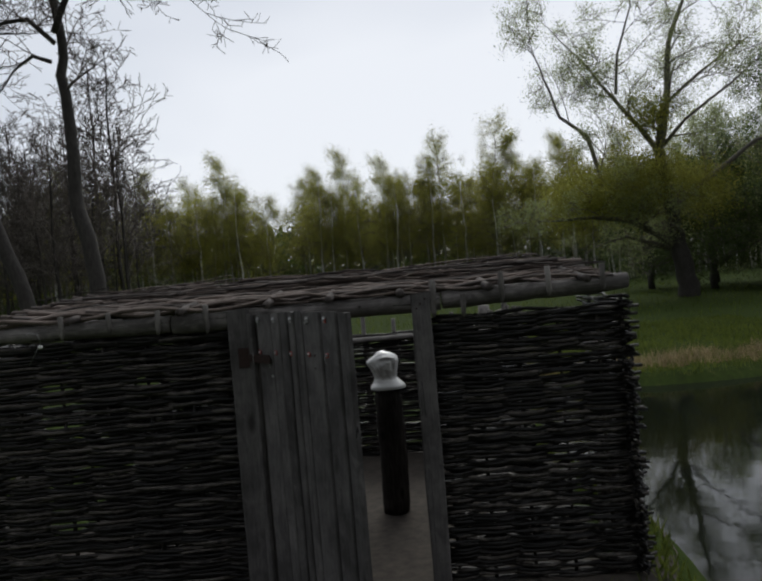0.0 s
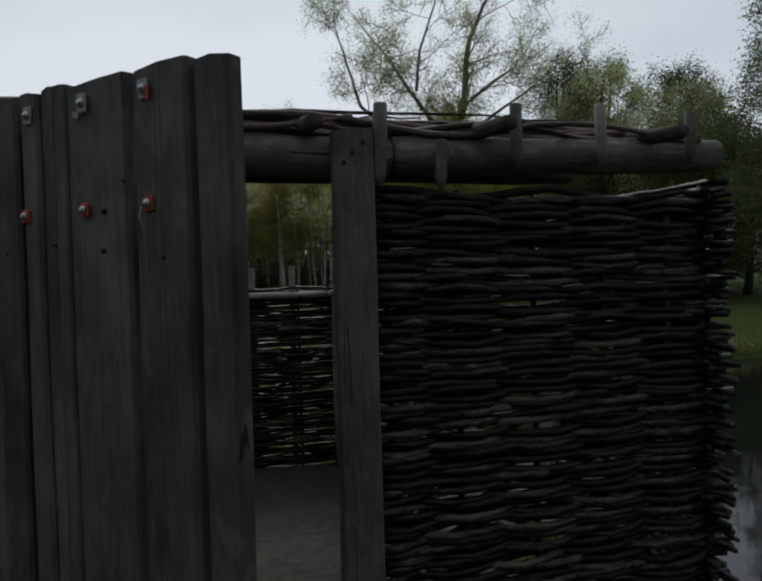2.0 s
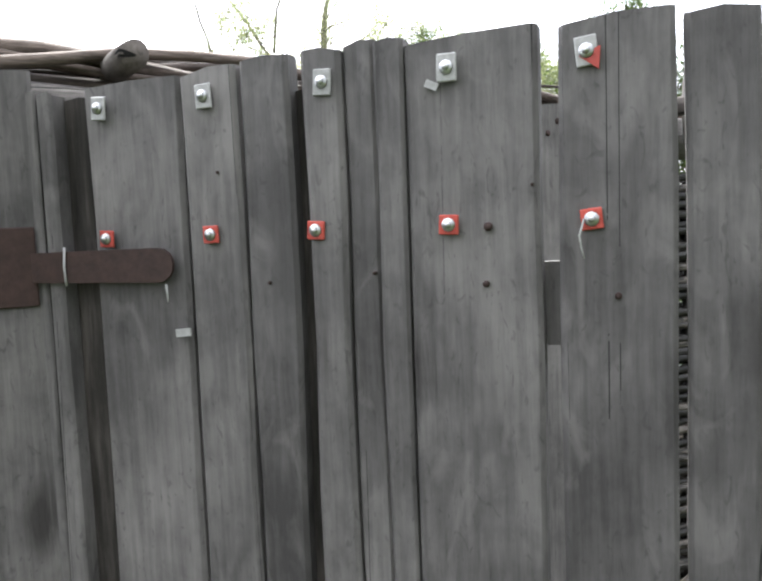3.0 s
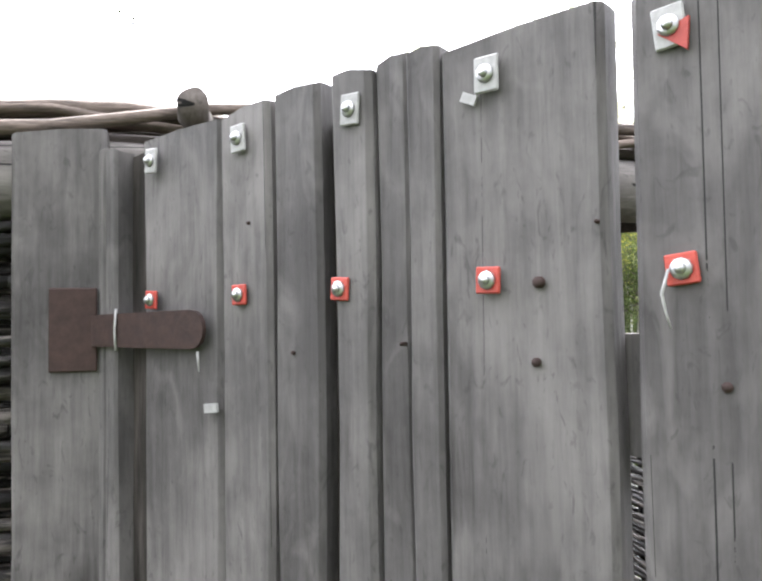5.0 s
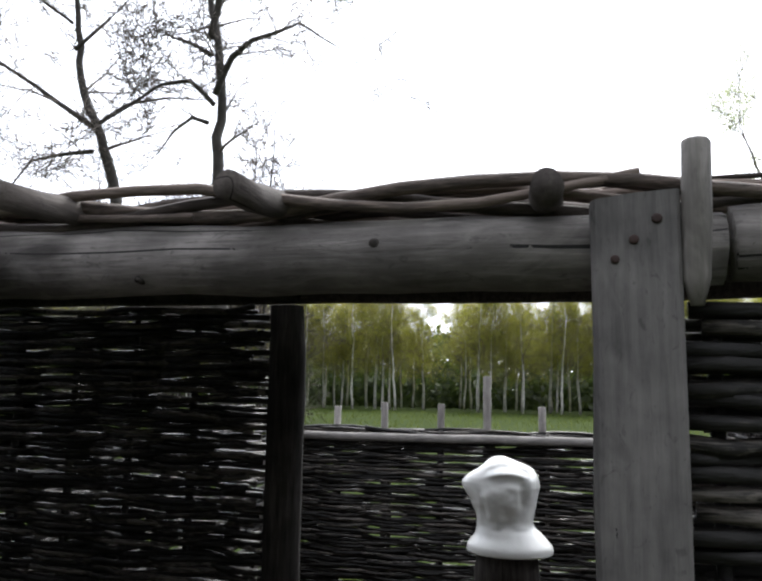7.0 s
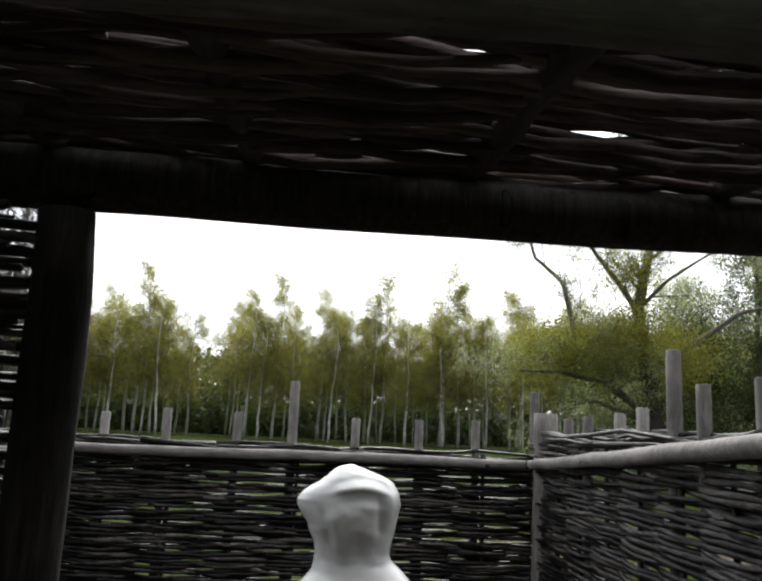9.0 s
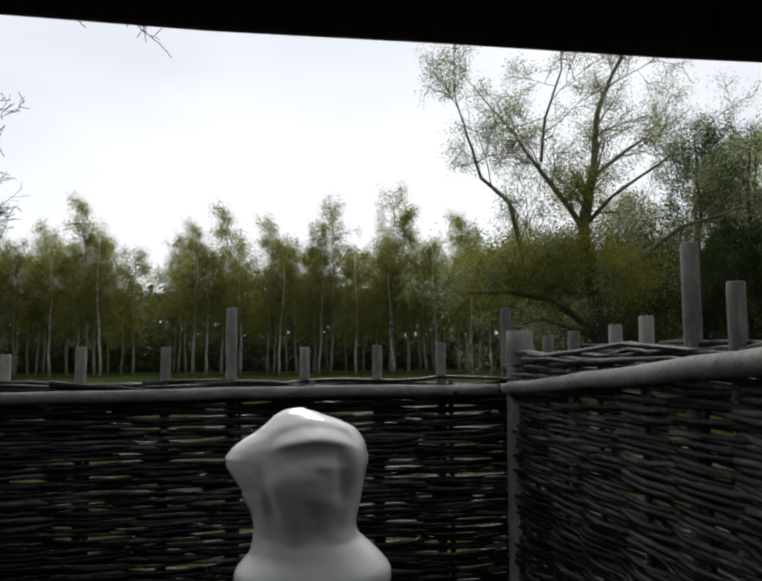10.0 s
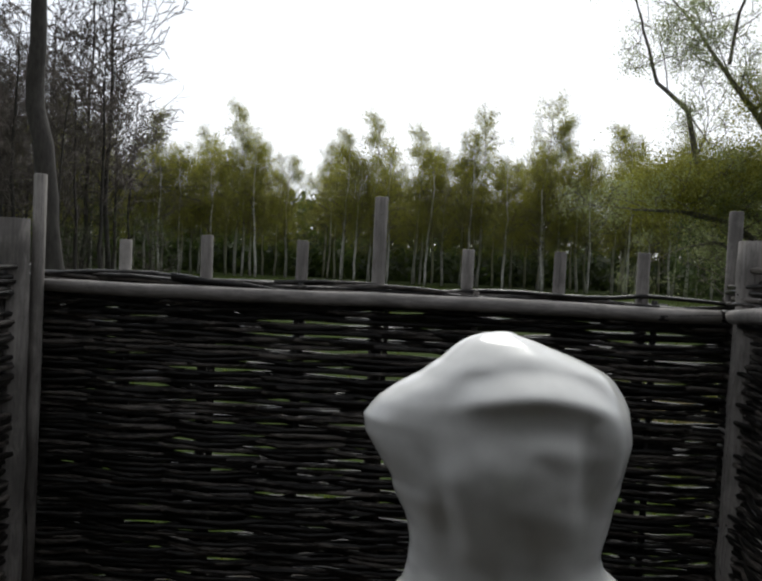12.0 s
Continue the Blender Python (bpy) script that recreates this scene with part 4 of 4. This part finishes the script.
def willow():
    rng = random.Random(55)
    tips = []
    limbs = [
        ([(12.0, 0.0), (11.96, 0.89), (11.75, 2.2), (11.67, 2.98), (11.29, 5.73)], 0.42, 0.2, 3, 0.0),
        ([(11.29, 5.73), (11.7, 7.39), (11.85, 8.87), (12.18, 10.22), (13.03, 11.94), (13.4, 13.4)], 0.17, 0.03, 12, 0.2),
        ([(10.9, 3.4), (9.9, 3.7), (9.04, 4.34), (8.51, 6.41), (7.51, 7.16), (6.99, 8.58), (6.6, 9.6)], 0.13, 0.02, 11, -0.4),
        ([(11.3, 5.57), (10.69, 6.68), (9.82, 7.94), (9.13, 9.2), (8.11, 10.59)], 0.12, 0.02, 11, 0.5),
        ([(9.82, 7.94), (9.9, 9.4), (10.4, 11.0), (10.3, 12.2)], 0.06, 0.015, 8, -0.4),
        ([(11.46, 5.9), (12.22, 6.76), (13.77, 7.83), (14.82, 8.72)], 0.08, 0.02, 3, -0.5),
        ([(11.7, 7.47), (13.07, 8.53), (14.11, 9.18), (15.16, 10.25)], 0.08, 0.02, 5, 0.5),
        ([(11.58, 3.63), (13.46, 4.84), (14.67, 5.72), (16.27, 6.2)], 0.14, 0.04, 5, -0.3),
        ([(11.77, 2.02), (10.57, 2.79), (9.73, 3.17), (8.24, 3.36), (6.77, 3.31)], 0.15, 0.03, 7, -0.6),
        ([(11.8, 1.9), (10.9, 2.2), (10.0, 2.6), (9.2, 2.4)], 0.12, 0.03, 5, 0.4)]
    main, fine = guided(rng, limbs, 23.4, 2.4, 1.7, 2, 5, 0.010, tips)
    th = empty("willow_tree", 12.0, 23.4, ground_height(12, 23.4), "large spreading willow in thin spring leaf", "tree")
    inv = Matrix.Translation((-12.0, -23.4, -th.location.z))
    V, F = tubes([main[0]], 12)
    part_mesh("trunk", mesh_from("trunk", V, F, M_BARK), th, "", inv)
    for m in main[1:]:
        V, F = tubes([m], 7)
        part_mesh("limb", mesh_from("limb", V, F, M_BARKLT), th, "", inv)
    V, F = tubes(fine, 3)
    part_mesh("twig_crown", mesh_from("twig_crown", V, F, M_TWIGFAR), th, "", inv)
    part_mesh("crown", leaf_mesh("crown", tips, rng, 44, 0.16, 0.034, M_LEAFW), th, "sparse pale green leaves", inv)
    low = []
    for (cx, cz, rx, rz, n) in ((9.3, 4.3, 1.9, 0.75, 900), (7.8, 4.0, 1.0, 0.6, 300), (10.9, 6.9, 0.7, 0.5, 160), (12.4, 4.2, 1.3, 0.9, 420), (10.9, 4.9, 1.0, 0.7, 300)):
        for i in range(n):
            low.append((Vector((cx + rng.gauss(0, rx * 0.5), 23.2 + rng.gauss(0, 0.8), cz + rng.gauss(0, rz * 0.5))), None))
    part_mesh("lower_crown", leaf_mesh("lower_crown", low, rng, 34, 0.32, 0.04, M_LEAF), th, "dense yellow-green lower foliage", inv)


willow()

leafy_kinds = [slim_tree("leafy_tree", 680 + i, (9.5, 7.5, 5.0)[i], True, "dark green leafy tree at the meadow edge", "meadow edge trees", 0.14, M_BARK, 34, (M_LEAFD, M_LEAFW, M_LEAFD)[i], 0.10, 2.2, 48, 0.048, 0.6) for i in range(3)]
places = [(0, (16.6, 25, 0, 1.0)), (1, (18.4, 24, 90, 1.2)), (0, (20.5, 27, 140, 1.1)), (2, (14.6, 27, 10, 1.1)), (2, (16.8, 22.5, 200, 1.0)), (2, (19.2, 21.5, 300, 1.1)), (1, (22.5, 24.5, 20, 1.15)), (0, (24.5, 22, 60, 1.0)), (2, (22.0, 20.5, 100, 1.2)),
          (2, (13.0, 30, 50, 1.1)), (1, (16.5, 31, 70, 1.1)), (0, (21.5, 33, 70, 1.2)), (0, (27, 30, 170, 1.2)), (1, (29, 36, 10, 1.3)), (2, (25, 26, 10, 1.4)), (0, (31, 33, 250, 1.25)),
          # the rest are added, unseen trees that darken the pond's east side
          (0, (19.5, 16.5, 40, 1.0)), (2, (20.5, 13, 150, 1.3)), (0, (23, 11, 80, 1.1)), (2, (21, 8, 10, 1.2)), (1, (24, 5, 110, 1.2)), (2, (20.5, 3.5, 230, 1.3)), (0, (25, 0, 300, 1.1)), (2, (21.5, -2, 60, 1.3)), (1, (26, -6, 0, 1.2)), (2, (22, -8, 190, 1.2))]
scatter(leafy_kinds, places)
bush_kinds = [slim_tree("bush", 690 + i, 3.2, True, "low green bush before the thicket", "bushes", 0.05, M_BARK, 26, M_LEAFD, 0.03, 1.5, 3, 0.05, 0.6) for i in range(2)]
scatter(bush_kinds, [(i % 2, (-27 + 1.25 * i + rng_f.random(), rng_f.uniform(24, 32), rng_f.uniform(0, 360), rng_f.uniform(0.6, 1.15))) for i in range(15)])


def grass():
    rng = random.Random(33)
    V, F = [], []

    def blade(x, y, h):
        if pond_depth(x, y) > 0.08:
            return
        z = ground_height(x, y) - 0.02
        a = rng.uniform(0, 6.28)
        w = h * 0.09
        dx, dy = math.cos(a) * w, math.sin(a) * w
        lx, ly = rng.gauss(0, h * 0.35), rng.gauss(0, h * 0.35)
        n = len(V)
        V.extend([(x - dx, y - dy, z), (x + dx, y + dy, z), (x + lx, y + ly, z + h)])
        F.append((n, n + 1, n + 2))
    for i in range(80000):
        blade(2.1 + 7.5 * rng.random() ** 1.2, rng.uniform(-2.5, 15), rng.uniform(0.03, 0.12))
    for i in range(16000):
        blade(rng.uniform(-14, 16), rng.uniform(4.5, 42), rng.uniform(0.06, 0.2))
    for i in range(4000):
        blade(rng.uniform(-4, 2.4), rng.uniform(-2.2, -0.05) if i % 2 else rng.uniform(3.5, 5), rng.uniform(0.03, 0.1))
    tagged(new("grass", mesh_from("grass", V, F, M_GRASS, smooth=False)), "fresh green meadow grass", "grass", kind="stuff")


grass()


def dry_grass():
    """Pale dead tufts along the far bank of the pond."""
    rng = random.Random(35)
    m = leaf_material("dead_grass_blades", (0.16, 0.12, 0.06), (0.42, 0.34, 0.19))
    V, F = [], []
    for k in range(260):
        cx, cy = rng.uniform(2.6, 9.5), 7.75 + 0.3 * math.sin(k) + abs(rng.gauss(0, 0.7))
        for i in range(22):
            x, y = cx + rng.gauss(0, 0.12), cy + rng.gauss(0, 0.1)
            h = rng.uniform(0.06, 0.2)
            z = ground_height(x, y) - 0.02
            a = rng.uniform(0, 6.28)
            dx, dy = math.cos(a) * 0.008, math.sin(a) * 0.008
            n = len(V)
            V.extend([(x - dx, y - dy, z), (x + dx, y + dy, z), (x + rng.gauss(0, h * 0.6), y + rng.gauss(0, h * 0.6), z + h)])
            F.append((n, n + 1, n + 2))
    tagged(new("dry_grass", mesh_from("dry_grass", V, F, m, smooth=False)), "pale dead grass tufts on the pond bank", "grass", kind="stuff")


dry_grass()


# ---- the white figure ----
def white_figure():
    """A glazed figure whose head is turned aside, standing in the yard."""
    crown = 1.303
    # below the crown, reach to the face's side, reach to the nape's side
    profile = ((0.0, 0.0, 0.0), (0.004, 0.028, 0.012), (0.0084, 0.039, 0.027), (0.017, 0.051, 0.049), (0.027, 0.061, 0.079), (0.037, 0.070, 0.100), (0.055, 0.080, 0.111), (0.071, 0.086, 0.119),
               (0.095, 0.092, 0.123), (0.120, 0.100, 0.117), (0.138, 0.103, 0.112), (0.150, 0.104, 0.109), (0.178, 0.089, 0.104), (0.207, 0.0836, 0.099), (0.225, 0.0836, 0.104), (0.252, 0.090, 0.136), (0.282, 0.116, 0.162), (0.303, 0.117, 0.163))
    depth = [p[0] for p in profile]

    def reach(d, side):
        w = 0.0
        for o in (-0.006, -0.003, 0.0, 0.003, 0.006):
            w += float(np.interp(max(0.0, d + o * min(1.0, d / 0.02)), depth, [p[side] ** 2 for p in profile]))
        return math.sqrt(w / 5)

    def hill(v, c, w):
        return math.exp(-((v - c) / w) ** 2)
    n, m = 96, 90
    V, F = [(0, 0, crown)], []
    for i in range(1, m + 1):
        d = 0.303 * (i / m) ** 1.6
        l, r = reach(d, 1), reach(d, 2)
        cx, hw = (r - l) / 2, (r + l) / 2
        for k in range(n):
            a = 2 * math.pi * k / n
            dx, dy = math.cos(a), math.sin(a)
            x, y, z = cx + hw * dx, hw * 0.86 * dy, crown - d
            if d < 0.222:
                q = noise.noise((x * 24 + 3.1, y * 24, z * 24)) * 0.5 + noise.noise((x * 55, y * 55, z * 55 + 7)) * 0.18
                f = 0.10 * q * min(1.0, d / 0.03)
                if dy < 0:
                    # brow ridge that dips towards the nape, hollow below it, ear and neck cords
                    mid = 1 / (1 + math.exp(-(x + 0.040) / 0.006)) / (1 + math.exp((x - 0.078) / 0.006))
                    arch = 0.050 + 3.2 * (x - 0.020) ** 2
                    g = mid * (0.075 * hill(d, arch, 0.0085) - 0.060 * hill(d, arch - 0.020, 0.008) - 0.060 * hill(d, arch + 0.026, 0.015))
                    g += 0.060 * hill(x, 0.088, 0.010) * hill(d, 0.095, 0.06) - 0.065 * hill(x, 0.066, 0.0075) * hill(d, 0.115, 0.05)
                    g -= 0.070 * hill(x, -0.066 + 0.22 * (d - 0.12), 0.0065) * hill(d, 0.14, 0.045)
                    g += 0.045 * hill(x, -0.046 + 0.2 * (d - 0.12), 0.008) * hill(d, 0.15, 0.04)
                    g += 0.05 * hill(x, -0.010, 0.016) * hill(d, 0.19, 0.03)
                    f += 1.15 * g * min(1.0, -dy * 1.6)
                x, y = x * (1 + f * 0.6), y * (1 + f)
            if dx < 0:
                x -= float(np.interp(d, (0.029, 0.043, 0.055, 0.069, 0.086, 0.101, 0.120, 0.141), (0, 0.008, 0.023, 0.036, 0.0435, 0.038, 0.0185, 0))) * (-dx) ** 3.5
            V.append((x, y, z))
    for k in range(n):
        F.append((0, 1 + k, 1 + (k + 1) % n))
    for i in range(m - 1):
        for k in range(n):
            p, q = 1 + i * n, (k + 1) % n
            F.append((p + k, p + n + k, p + n + q, p + q))
    F.append(tuple(reversed([1 + (m - 1) * n + k for k in range(n)])))
    me = mesh_from("white_figure", V, F, M_CERAMIC)
    ob = new("white_figure", me)
    ob.location = (0.589, 1.49, 0)
    tagged(ob, "glossy white glazed bust standing on a dark post", "statue")
    log_thing("bust_post", (0.605, 1.49, 0.0), (0.605, 1.49, crown - 0.303), 0.11, 0.105, "dark upright log that carries the white bust", 95, M_DARKLOG)


white_figure()
